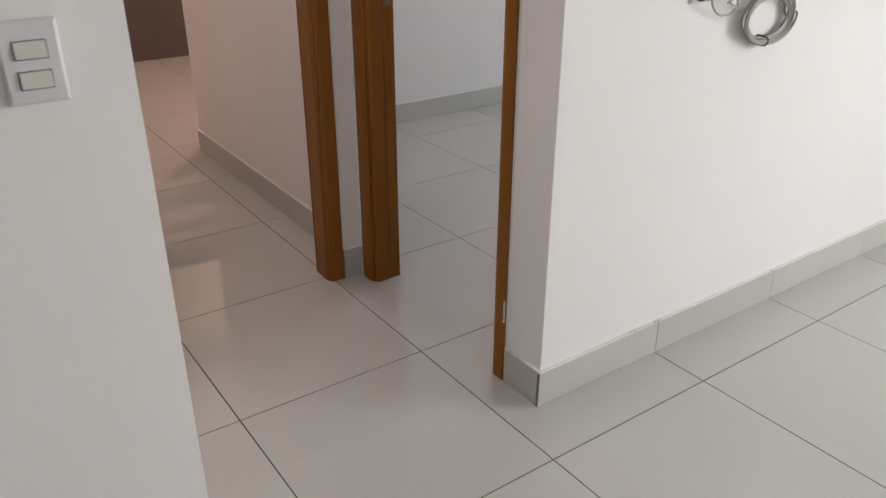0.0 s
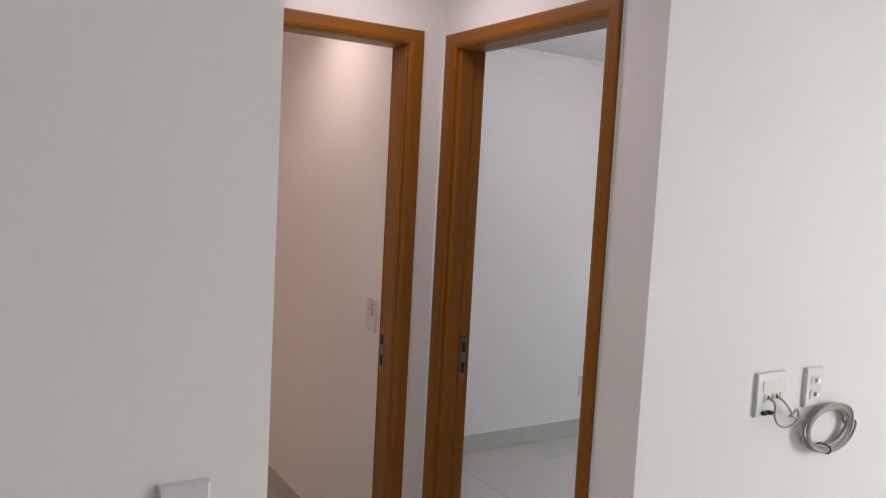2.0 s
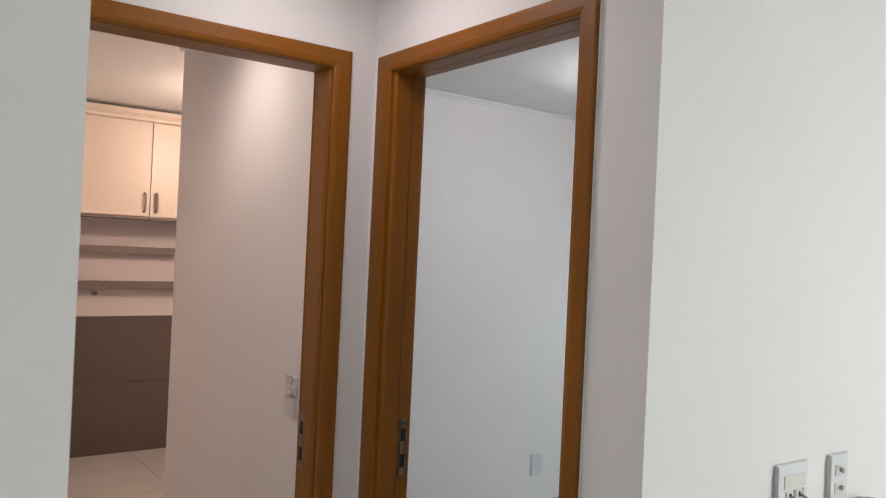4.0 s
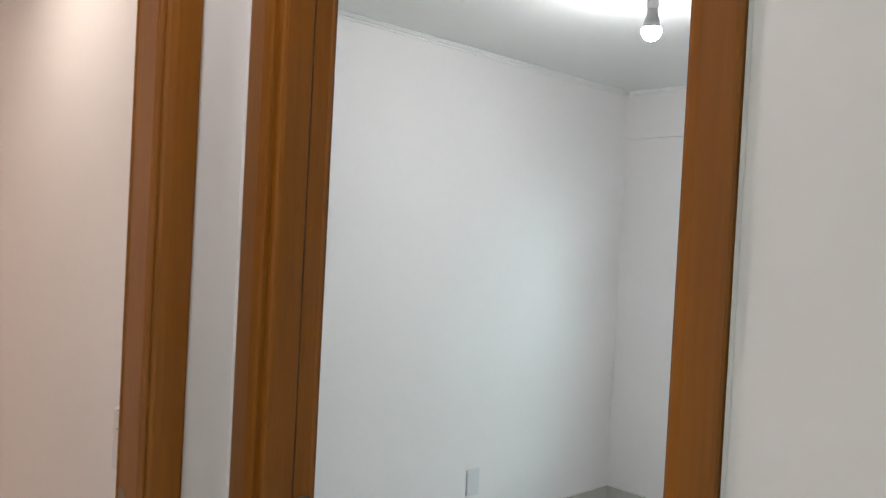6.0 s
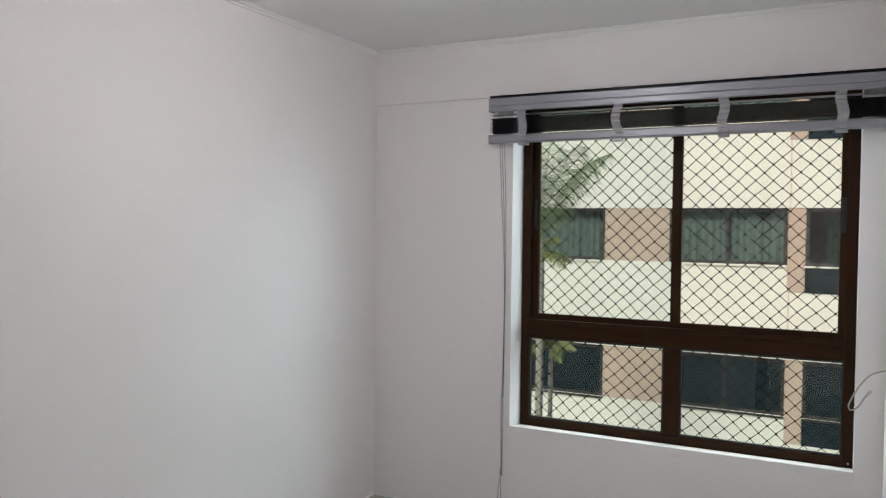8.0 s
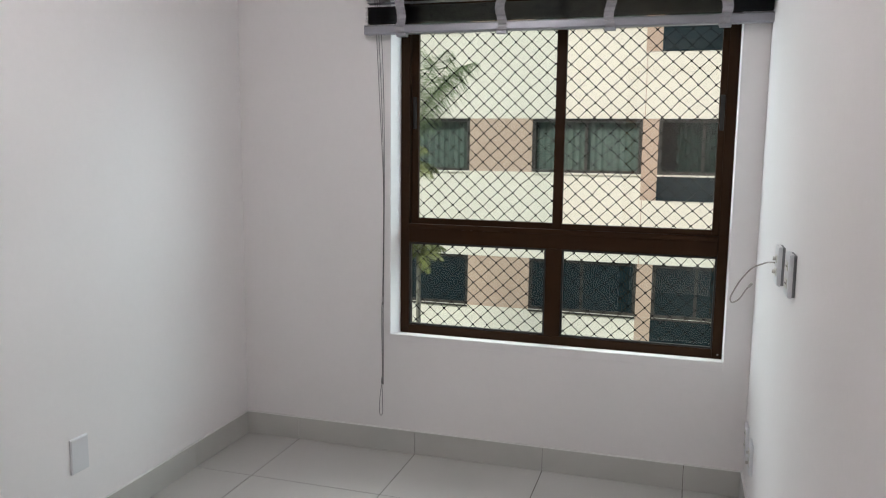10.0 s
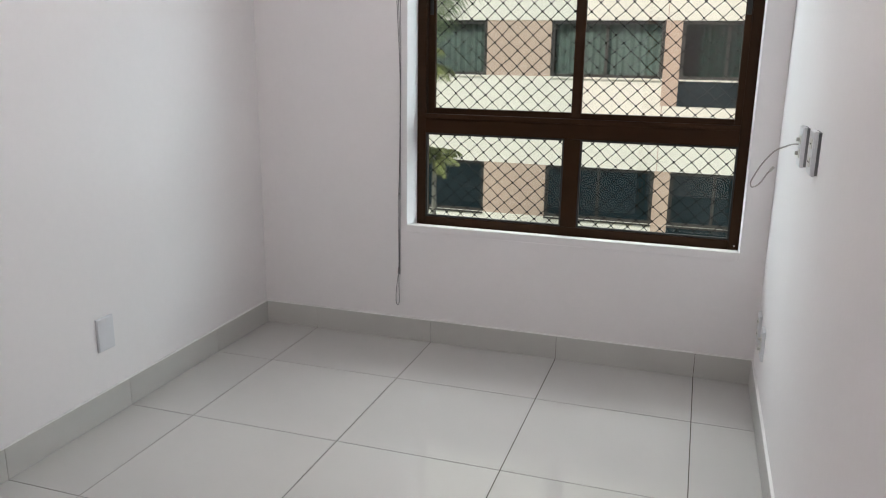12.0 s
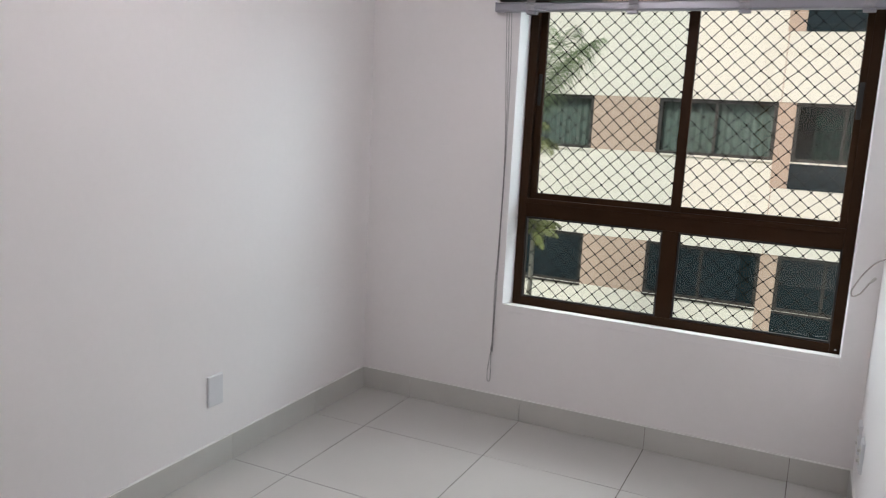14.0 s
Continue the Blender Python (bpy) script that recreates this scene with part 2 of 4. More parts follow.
def prism(outline, x0, x1, axis="x"):
    """An outline of (a, b) swept along an axis: along x the outline is (y, z), along y (x, z), along z (x, y)."""
    bm = bmesh.new()

    def put(p, s):
        return {"x": (s, *p), "y": (p[0], s, p[1]), "z": (*p, s)}[axis]
    lo = [bm.verts.new(put(p, x0)) for p in outline]
    hi = [bm.verts.new(put(p, x1)) for p in outline]
    n = len(outline)
    for i in range(n):
        bm.faces.new((lo[i], lo[(i + 1) % n], hi[(i + 1) % n], hi[i]))
    bm.faces.new(lo[::-1])
    bm.faces.new(hi)
    bmesh.ops.recalc_face_normals(bm, faces=bm.faces)
    return bm


def rod(a, b, r, sides=10, r2=None):
    bm = bmesh.new()
    add_rod(bm, a, b, r, sides, r2)
    return bm


def add_rod(bm, a, b, r, sides=10, r2=None):
    a, b = Vector(a), Vector(b)
    d = b - a
    m = Matrix.Translation((a + b) / 2) @ d.to_track_quat("Z", "Y").to_matrix().to_4x4()
    bmesh.ops.create_cone(bm, cap_ends=True, segments=sides, radius1=r, radius2=r if r2 is None else r2, depth=d.length, matrix=m)


def tube(points, r, sides=8, closed=False):
    """A tube through points, smoothed by Catmull-Rom."""
    pts = [Vector(p) for p in points]
    n = len(pts)
    line = []
    for i in range(n if closed else n - 1):
        p0, p1, p2, p3 = (pts[(i + k) % n] if closed else pts[min(max(i + k, 0), n - 1)] for k in (-1, 0, 1, 2))
        for s in range(6):
            u = s / 6
            line.append(0.5 * ((2 * p1) + (p2 - p0) * u + (2 * p0 - 5 * p1 + 4 * p2 - p3) * u * u + (3 * p1 - p0 - 3 * p2 + p3) * u ** 3))
    if not closed:
        line.append(pts[-1])
    bm = bmesh.new()
    rings = []
    side = Vector((0.31, 0.47, 0.82))
    for i, p in enumerate(line):
        a = line[i - 1] if (i or closed) else p
        b = line[(i + 1) % len(line)] if (i < len(line) - 1 or closed) else p
        d = (b - a).normalized()
        u = (side - d * side.dot(d)).normalized()
        v = d.cross(u)
        side = u
        rings.append([bm.verts.new(p + r * (u * math.cos(q) + v * math.sin(q))) for q in [2 * math.pi * k / sides for k in range(sides)]])
    for i in range(len(rings) - (0 if closed else 1)):
        a, b = rings[i], rings[(i + 1) % len(rings)]
        for k in range(sides):
            bm.faces.new((a[k], a[(k + 1) % sides], b[(k + 1) % sides], b[k]))
    if not closed:
        bm.faces.new(rings[0][::-1])
        bm.faces.new(rings[-1])
    return bm


def lathe(profile, sides=24):
    """A turned solid about z from (radius, height) pairs."""
    bm = bmesh.new()
    rings = [[bm.verts.new((r * math.cos(2 * math.pi * k / sides), r * math.sin(2 * math.pi * k / sides), z)) for k in range(sides)] for r, z in profile]
    for a, b in zip(rings, rings[1:]):
        for k in range(sides):
            bm.faces.new((a[k], a[(k + 1) % sides], b[(k + 1) % sides], b[k]))
    bm.faces.new(rings[0][::-1])
    bm.faces.new(rings[-1])
    bmesh.ops.recalc_face_normals(bm, faces=bm.faces)
    return bm


def mesh_of(name, bm, mat, smooth=False):
    me = bpy.data.meshes.new(name)
    if smooth:
        for f in bm.faces:
            f.smooth = True
    bm.to_mesh(me)
    bm.free()
    me.materials.append(mat)
    return me


def solid(name, bm, mat, smooth=False):
    return new(name, mesh_of(name, bm, mat, smooth))


def part(name, bm, mat, parent, label="", smooth=False):
    ob = solid(name, bm, mat, smooth)
    ob.parent = parent
    return tagged(ob, label)


def thing(name, m, label, category, group="", kind=""):
    ob = new(name)
    ob.empty_display_size = 0.05
    ob.matrix_basis = m
    return tagged(ob, label, category, group, kind)


def setting(name, bm, mat, label, category, smooth=False):
    return tagged(solid(name, bm, mat, smooth), label, category, kind="structure")


# ---------------------------------------------------------------- plan
H_BED, H_HALL, H_COR = 2.432, 2.412, 2.46
X_RW = -0.175      # bedroom's inner side of the shared wall
X_LW = -2.52       # bedroom's far side wall
Y_WIN = 3.29       # inner face of the window wall
Y_IN = 0.10        # inner face of the door wall
X_A = -0.985       # face of the wall with the other doorway
LWX, LWY = 0.173, -0.969   # corner of the wall with the light switch
WX0, WX1, WZ0, WZ1 = -1.75, -0.277, 0.548, 2.154

setting("wall_window", boxes([
    (X_LW - 0.17, WX0, Y_WIN, 3.50, -0.05, H_BED + 0.3), (WX1, 0.0, Y_WIN, 3.50, -0.05, H_BED + 0.3),
    (WX0, WX1, Y_WIN, 3.50, -0.05, WZ0 - 0.012), (WX0, WX1, Y_WIN, 3.50, WZ1, H_BED + 0.3)]), WALL,
    "white painted bedroom wall with a wide window opening", "wall")
setting("beam", box(X_LW, X_RW, Y_WIN - 0.016, Y_WIN, 2.157, H_BED, 0.002), WALL, "shallow white painted beam above the window", "beam")
setting("wall_side", box(X_LW - 0.17, X_LW, Y_IN - 0.004, Y_WIN, -0.05, H_BED + 0.3), WALL, "plain white painted bedroom side wall", "wall")
setting("wall_shared", box(X_RW, 0.0, 0.0, 3.29, -0.05, H_BED + 0.3), WALL, "white painted wall between bedroom and living area", "wall")
setting("wall_door", boxes([
    (X_A + 0.0, -0.900, 0.0, Y_IN - 0.004, -0.05, H_BED + 0.3), 
    (-0.900, X_RW, 0.0, Y_IN - 0.004, 2.075, H_BED + 0.3)]), WALL,
    "white painted wall round the bedroom doorway", "wall")
setting("wall_corridor", box(-2.69, X_A, 0.0, Y_IN - 0.004, -0.05, H_BED + 0.3), WALL, "white painted corridor wall under a downlight", "wall")
setting("wall_passage", boxes([
    (X_A - 0.10, X_A, -0.108, 0.0, -0.05, H_BED + 0.3), (X_A - 0.10, X_A, LWY - 0.15, -0.868, -0.05, H_BED + 0.3),
    (X_A - 0.10, X_A, -0.868, -0.108, 2.075, H_BED + 0.3)]), WALL,
    "white painted wall round the corridor doorway", "wall")
setting("wall_switch", boxes([(0.02, LWX, -3.6, LWY, -0.05, H_HALL + 0.3), (X_A, 0.02, LWY - 0.15, LWY, -0.05, H_HALL + 0.3)], 0.0), WALL,
        "white painted wall with a light switch near its corner", "wall")
setting("wall_corridor_far", box(-5.35, X_A - 0.10, LWY - 0.15, LWY, -0.05, H_BED + 0.3), WALL, "plain white corridor wall", "wall")
setting("wall_wardrobe", box(-5.35, -5.20, LWY, 2.6, -0.05, H_BED + 0.3), WALL, "plain white wall behind the fitted wardrobe", "wall")
setting("wall_wardrobe_end", box(-5.20, -2.67, 2.6, 2.75, -0.05, H_BED + 0.3), WALL, "plain white wall of the wardrobe room", "wall")
# Unseen closing walls of the living area, assumed
setting("wall_living_east", box(4.0, 4.15, -3.6, 3.50, -0.05, H_HALL + 0.3), WALL, "plain white living room wall", "wall")
setting("wall_living_south", box(0.02, 4.15, -3.75, -3.6, -0.05, H_HALL + 0.3), WALL, "plain white living room wall", "wall")
# Unseen too: opening width set by how much outside light gets in
setting("wall_balcony", boxes([(0.0, 1.95, 3.35, 3.50, -0.05, H_HALL + 0.3), (3.65, 4.0, 3.35, 3.50, -0.05, H_HALL + 0.3), (1.95, 3.65, 3.35, 3.50, 2.35, H_HALL + 0.3)]),
        WALL, "unseen white closing wall, its opening placed to pass daylight", "wall")

setting("ceiling_bedroom", box(X_LW, X_RW, Y_IN - 0.004, Y_WIN, H_BED, H_BED + 0.12), CEIL, "flat white painted bedroom ceiling", "ceiling")
setting("ceiling_hall", boxes([(0.0, 4.0, LWY, 3.35, H_HALL, H_HALL + 0.12), (LWX, 4.0, -3.6, LWY, H_HALL, H_HALL + 0.12), (X_A, 0.0, LWY, 0.0, H_HALL, H_HALL + 0.12)]), CEIL,
        "flat white painted ceiling over living area and vestibule", "ceiling")
setting("ceiling_corridor", boxes([(-2.72, X_A - 0.1, LWY, 0.0, H_COR, H_COR + 0.12), (-5.20, -2.72, LWY, 2.6, 2.505, 2.60), (-2.72, -2.69, 0.0, 2.6, H_COR, H_COR + 0.12)]), CEIL,
        "flat white ceiling over corridor and wardrobe room", "ceiling")

# cornices: a small stepped plaster moulding
CROWN = [(0, 0), (0.0, -0.022), (0.007, -0.022), (0.007, -0.014), (0.016, -0.010), (0.020, -0.004), (0.028, -0.004), (0.028, 0)]


def crown(name, a, b, inward, z, size=1.0):
    """A cornice from a to b along x or y; inward is the way from the wall into the room."""
    along_x = abs(a[0] - b[0]) > abs(a[1] - b[1])
    k = 1 if along_x else 0
    sgn = inward
    outline = [((a[k] + sgn * u * size), z + v * size) for u, v in CROWN]
    lo, hi = (min(a[0], b[0]), max(a[0], b[0])) if along_x else (min(a[1], b[1]), max(a[1], b[1]))
    setting(name, prism(outline, lo, hi, "x" if along_x else "y"), PLASTER, "thin stepped white plaster cornice under the ceiling", "cornice")


crown("trim_1", (X_LW, Y_IN), (X_LW, Y_WIN - 0.016), 1, H_BED - 0.001)
crown("trim_2", (X_LW + 0.03, Y_WIN - 0.016), (X_RW - 0.03, Y_WIN - 0.016), -1, H_BED - 0.001)
crown("trim_3", (X_RW, Y_IN), (X_RW, Y_WIN - 0.016), -1, H_BED - 0.001)
crown("trim_4", (X_A, LWY), (X_A, -0.03), 1, H_HALL - 0.001, 1.3)
crown("trim_5", (X_A, 0.0), (0.0, 0.0), -1, H_HALL - 0.001, 1.3)
crown("trim_6", (-2.718, 0.0), (X_A - 0.1, 0.0), -1, H_COR - 0.001)
crown("trim_7", (-2.69, 0.0), (-2.69, 2.6), -1, H_COR - 0.001)


# ---------------------------------------------------------------- doorways
def strike_plate(parent, u, v, z):
    """Steel plate on the rebate of a jamb, facing +u, with two openings."""
    p = part("strike_plate", boxes([(u, u + 0.0016, v - 0.013, v + 0.013, z - 0.115, z - 0.094), (u, u + 0.0016, v - 0.013, v + 0.013, z - 0.058, z - 0.022),
                                    (u, u + 0.0016, v - 0.013, v + 0.013, z + 0.012, z + 0.04), (u, u + 0.0016, v - 0.013, v - 0.008, z - 0.115, z + 0.04),
                                    (u, u + 0.0016, v + 0.008, v + 0.013, z - 0.115, z + 0.04)]), PLATE, parent, "dull bronzed steel strike plate")
    # Black pads in the plate's openings stand for the shaded holes
    part("latch_hole", boxes([(u + 0.0002, u + 0.0007, v - 0.009, v + 0.009, z - 0.023, z + 0.013), (u + 0.0002, u + 0.0007, v - 0.009, v + 0.009, z - 0.095, z - 0.057)]), BLACK, p, "black pads for the shaded latch openings")
    part("screw", boxes([(u + 0.0014, u + 0.0024, v - 0.003, v + 0.003, z + 0.024, z + 0.030)], 0.0004), BLACK, p)


def mitred(profile, inner, width, top, head, foot=0.0):
    """An upright casing: a (u, v) profile swept up from the floor and cut on the mitre; inner is the edge at the opening."""
    bm = bmesh.new()
    lo = [bm.verts.new((u, v, foot)) for u, v in profile]
    hi = [bm.verts.new((u, v, top + abs(u - inner) / width * head)) for u, v in profile]
    n = len(profile)
    for i in range(n):
        bm.faces.new((lo[i], lo[(i + 1) % n], hi[(i + 1) % n], hi[i]))
    bm.faces.new(lo[::-1])
    bm.faces.new(hi)
    bmesh.ops.recalc_face_normals(bm, faces=bm.faces)
    return bm


def mitred_head(profile, a0, a1, w0, w1, top, head):
    """The casing over the opening: a (v, z) profile swept from mitre to mitre."""
    bm = bmesh.new()
    lo = [bm.verts.new((a0 - (z - top) / head * w0, v, z)) for v, z in profile]
    hi = [bm.verts.new((a1 + (z - top) / head * w1, v, z)) for v, z in profile]
    n = len(profile)
    for i in range(n):
        bm.faces.new((lo[i], lo[(i + 1) % n], hi[(i + 1) % n], hi[i]))
    bm.faces.new(lo[::-1])
    bm.faces.new(hi)
    bmesh.ops.recalc_face_normals(bm, faces=bm.faces)
    return bm


def doorway(name, m, outer, inner, face, top, head, depth, label):
    """A door frame with no leaf. u runs along the wall, v into it, the front face at v = 0.
    outer and inner: the casing's edges; face: the jambs' faces towards the opening."""
    d = thing(name, m, label, "door frame", kind="structure")
    f = 0.012
    section = [(0.0, 0.0), (0.0, -0.55), (0.10, -0.80), (0.30, -1.0), (0.90, -1.0), (0.97, -0.88), (1.0, -0.6), (1.0, 0.0)]
    for e, o in zip(inner, outer):
        part("casing", mitred([(e + (o - e) * p, q * f) for p, q in section], e, abs(o - e), top, head), WOOD, d)
    w0, w1 = inner[0] - outer[0], outer[1] - inner[1]
    part("casing", mitred_head([(q * f, top + head * p) for p, q in section], *inner, w0, w1, top, head), WOOD_HEAD, d, "head casing of honey-stained wood")
    # jambs: a small round at the front, the stop, a seal groove and the landing for the leaf with a bead at its back edge
    for j, s, back in ((face[0], 1, 0.022), (face[1], -1, 0.022)):
        line = [(-back, 0.0002), (-0.013, 0.0002), (-0.013, 0.002), (-0.006, 0.003), (-0.0015, 0.006), (0.0, 0.011), (0.0, depth * 0.55), (-0.0015, depth * 0.565),
                (-0.006, depth * 0.57), (-0.006, depth * 0.60), (-0.0025, depth * 0.605), (-0.0025, depth * 0.90), (-0.001, depth * 0.915), (0.0, depth * 0.94),
                (-0.001, depth * 0.965), (-0.004, depth * 0.97), (-0.004, depth), (-back, depth)]
        outline = [(j + s * u, v) for u, v in line]
        part("jamb", prism(outline if s > 0 else outline[::-1], 0.0, top + 0.001, "z"), WOOD, d)
        part("door_seal", box(*sorted((j - s * 0.0058, j - s * 0.0022)), depth * 0.572, depth * 0.598, 0.0, top), SEAL, d, "dark rubber door seal")
    part("head_jamb", prism([(0.0002, top + 0.020), (0.0002, top + 0.004), (0.003, top), (0.008, top - 0.002), (depth * 0.56, top - 0.002), (depth * 0.57, top + 0.004), (depth * 0.60, top + 0.004),
                             (depth * 0.61, top - 0.001), (depth, top - 0.001), (depth, top + 0.020)], face[0] - 0.0005, face[1] + 0.0005, "x"), WOOD_HEAD, d)
    # architrave on the far side
    for e, o in zip(face, outer):
        e2 = e - 0.012 if o < e else e + 0.012
        part("architrave", mitred([(e2 + (o - e2) * p, depth - q * f) for p, q in section], e2, abs(o - e2), top + 0.008, head), WOOD, d)
    part("architrave", mitred_head([(depth - q * f, top + 0.008 + head * p) for p, q in section], face[0] - 0.012, face[1] + 0.012, face[0] - 0.012 - outer[0], outer[1] - face[1] - 0.012, top + 0.008, head), WOOD_HEAD, d)
    for lo, hi in ((outer[0] - 0.0035, outer[0] - 0.0002), (outer[1] + 0.0002, outer[1] + 0.0035)):
        part("caulk", prism([(lo, 0.0), (lo, -0.0015), (lo + 0.0012, -0.005), (hi - 0.0012, -0.005), (hi, -0.0015), (hi, 0.0)], 0.112, top + head - 0.004, "z"), CAULK, d, "thin white caulk line")
    return d


d1 = doorway("door_1", Matrix.Identity(4), (-0.957, -0.148), (-0.890, -0.197), (-0.876, -0.200), 2.055, 0.048, Y_IN - 0.002, "open bedroom doorway framed in honey-stained wood")
strike_plate(d1, -0.8786, 0.076, 1.078)
smear = bmesh.new()
daub = random.Random(6)
for k in range(9):
    zz = 0.195 + 0.008 * k
    add_box(smear, -0.1510 - daub.uniform(0.0, 0.0030), -0.1482, -0.0122, -0.0095, zz, zz + daub.uniform(0.003, 0.0078))
part("paint_smear", smear, CAULK, d1, "smear of white wall paint")
d2 = doorway("door_2", pose(X_A, 0, 0, 0, 0, 90), (-0.890, -0.079), (-0.846, -0.133), (-0.840, -0.141), 2.060, 0.049, 0.098, "open corridor doorway framed in honey-stained wood")
plate2 = part("strike_plate", box(-0.1390, -0.1382, 0.062, 0.088, 0.965, 1.12), PLATE, d2, "dull bronzed steel strike plate")
# Black pads laid on the plate as shaded holes
part("latch_hole", boxes([(-0.1396, -0.1389, 0.066, 0.084, 1.058, 1.092), (-0.1396, -0.1389, 0.066, 0.084, 0.985, 1.022)]), BLACK, plate2, "black pads for the shaded latch openings")

# ---------------------------------------------------------------- window
def window():
    w = thing("window_1", Matrix.Identity(4), "bronze aluminium sliding window above two fixed panes", "window", kind="structure")
    y0, y1 = 3.425, 3.480
    fr = part("window_frame", boxes([(WX0, WX0 + 0.042, y0, y1, WZ0, WZ1), (WX1 - 0.042, WX1, y0, y1, WZ0, WZ1), (WX0 + 0.042, WX1 - 0.042, y0, y1, WZ0, WZ0 + 0.042),
                                     (WX0 + 0.042, WX1 - 0.042, y0, y1, WZ1 - 0.042, WZ1), (WX0 + 0.042, WX1 - 0.042, y0, y1, 0.993, 1.075),
                                     (-1.052, -0.980, y0 + 0.002, y1, WZ0 + 0.042, 0.993)], 0.003), BRONZE, w)
    part("track", box(WX0 + 0.042, WX1 - 0.042, y0 - 0.010, y0 + 0.006, 1.060, 1.082, 0.002), BRONZE, w)
    # sashes: one behind, one in front
    for nm, a, b, yy, gl in (("sash", -1.706, -0.990, 3.452, GLASS_GREEN), ("sash", -1.028, -0.316, 3.428, GLASS_CLEAR)):
        st = 0.034
        right = yy < 3.44
        ls, rs = (0.044, 0.030) if right else (st, 0.038)
        sa = part(nm, boxes([(a, a + ls, yy, yy + 0.022, 1.077, WZ1 - 0.044), (b - rs, b, yy, yy + 0.022, 1.077, WZ1 - 0.044),
                             (a + ls, b - rs, yy, yy + 0.022, 1.077, 1.077 + 0.030), (a + ls, b - rs, yy, yy + 0.022, WZ1 - 0.066, WZ1 - 0.044)], 0.0025), BRONZE, w)
        g = part("pane", box(a + ls, b - rs, yy + 0.009, yy + 0.013, 1.107, WZ1 - 0.066), gl, sa, "clear glass" if right else "green-tinted glass")
        g.visible_shadow = False
        gx = a + 0.016 if not right else b - 0.016
        part("sash_handle", box(gx - 0.009, gx + 0.009, yy - 0.006, yy + 0.001, 1.525, 1.672, 0.004), GASKET, sa, "black recessed pull handle")
    for a, b in ((WX0 + 0.042, -1.052), (-0.980, WX1 - 0.042)):
        g = part("pane", box(a + 0.004, b - 0.004, 3.452, 3.456, WZ0 + 0.046, 0.989), GLASS_GREEN, w, "green-tinted fixed glass")
        g.visible_shadow = False
        part("glazing_bead", boxes([(a, b, y0 + 0.006, y0 + 0.020, WZ0 + 0.042, WZ0 + 0.050), (a, b, y0 + 0.006, y0 + 0.020, 0.983, 0.993),
                                    (a, a + 0.008, y0 + 0.006, y0 + 0.020, WZ0 + 0.050, 0.983), (b - 0.008, b, y0 + 0.006, y0 + 0.020, WZ0 + 0.050, 0.983)]), GASKET, w)
    part("window_sill", prism([(3.2885, WZ0 - 0.011), (3.2885, WZ0 + 0.022), (3.292, WZ0 + 0.025), (3.425, WZ0 + 0.002), (3.425, WZ0 - 0.011)], WX0 + 0.001, WX1 - 0.001, "x"), WALL, w, "white painted inner sill")
    part("screw", rod((WX1 - 0.018, y0 - 0.003, WZ0 + 0.02), (WX1 - 0.018, y0 + 0.002, WZ0 + 0.02), 0.004, 8), STEEL, w)


window()


def safety_net():
    """A knotted diamond net stretched outside the panes."""
    n = thing("safety_net", pose(0, 3.495, 0), "dark knotted nylon safety net stretched outside the window", "safety net")
    x0, x1, z0, z1 = WX0 + 0.02, WX1 - 0.02, WZ0 + 0.02, WZ1 - 0.02
    s, sz = 0.0722, 0.0675
    rnd = random.Random(5)
    bm = bmesh.new()
    nx, nz = int((x1 - x0) / s) + 2, int((z1 - z0) / sz) + 2
    pts = {}
    for i in range(-1, 2 * nx + 2):
        for k in range(-1, 2 * nz + 2):
            if (i + k) % 2 == 0:
                x, z = x0 + i * s / 2, z0 + k * sz / 2
                sag = 0.006 * math.sin(3.0 * (x - x0)) * math.sin(2.2 * (z - z0))
                pts[i, k] = Vector((x + rnd.uniform(-1, 1) * 0.0025, rnd.uniform(-1, 1) * 0.003, z - sag + rnd.uniform(-1, 1) * 0.0025))
    inside = lambda p: x0 - 0.01 < p.x < x1 + 0.01 and z0 - 0.01 < p.z < z1 + 0.01
    for (i, k), p in pts.items():
        for q in ((i + 1, k + 1), (i + 1, k - 1)):
            if q in pts and inside(p) and inside(pts[q]):
                add_rod(bm, p, pts[q], 0.0017, 4)
    part("mesh_cord", bm, NET, n)
    bm = bmesh.new()
    for p in pts.values():
        if inside(p):
            bmesh.ops.create_icosphere(bm, subdivisions=1, radius=0.0060, matrix=Matrix.Translation(p))
    part("knot", bm, NET, n, "small tied knots")
    rope = [(x0, 0, z0), (x1, 0, z0), (x1, 0, z1), (x0, 0, z1)]
    bm = bmesh.new()
    for a, b in zip(rope, rope[1:] + rope[:1]):
        add_rod(bm, a, b, 0.002, 6)
    part("edge_rope", bm, NET, n)


safety_net()


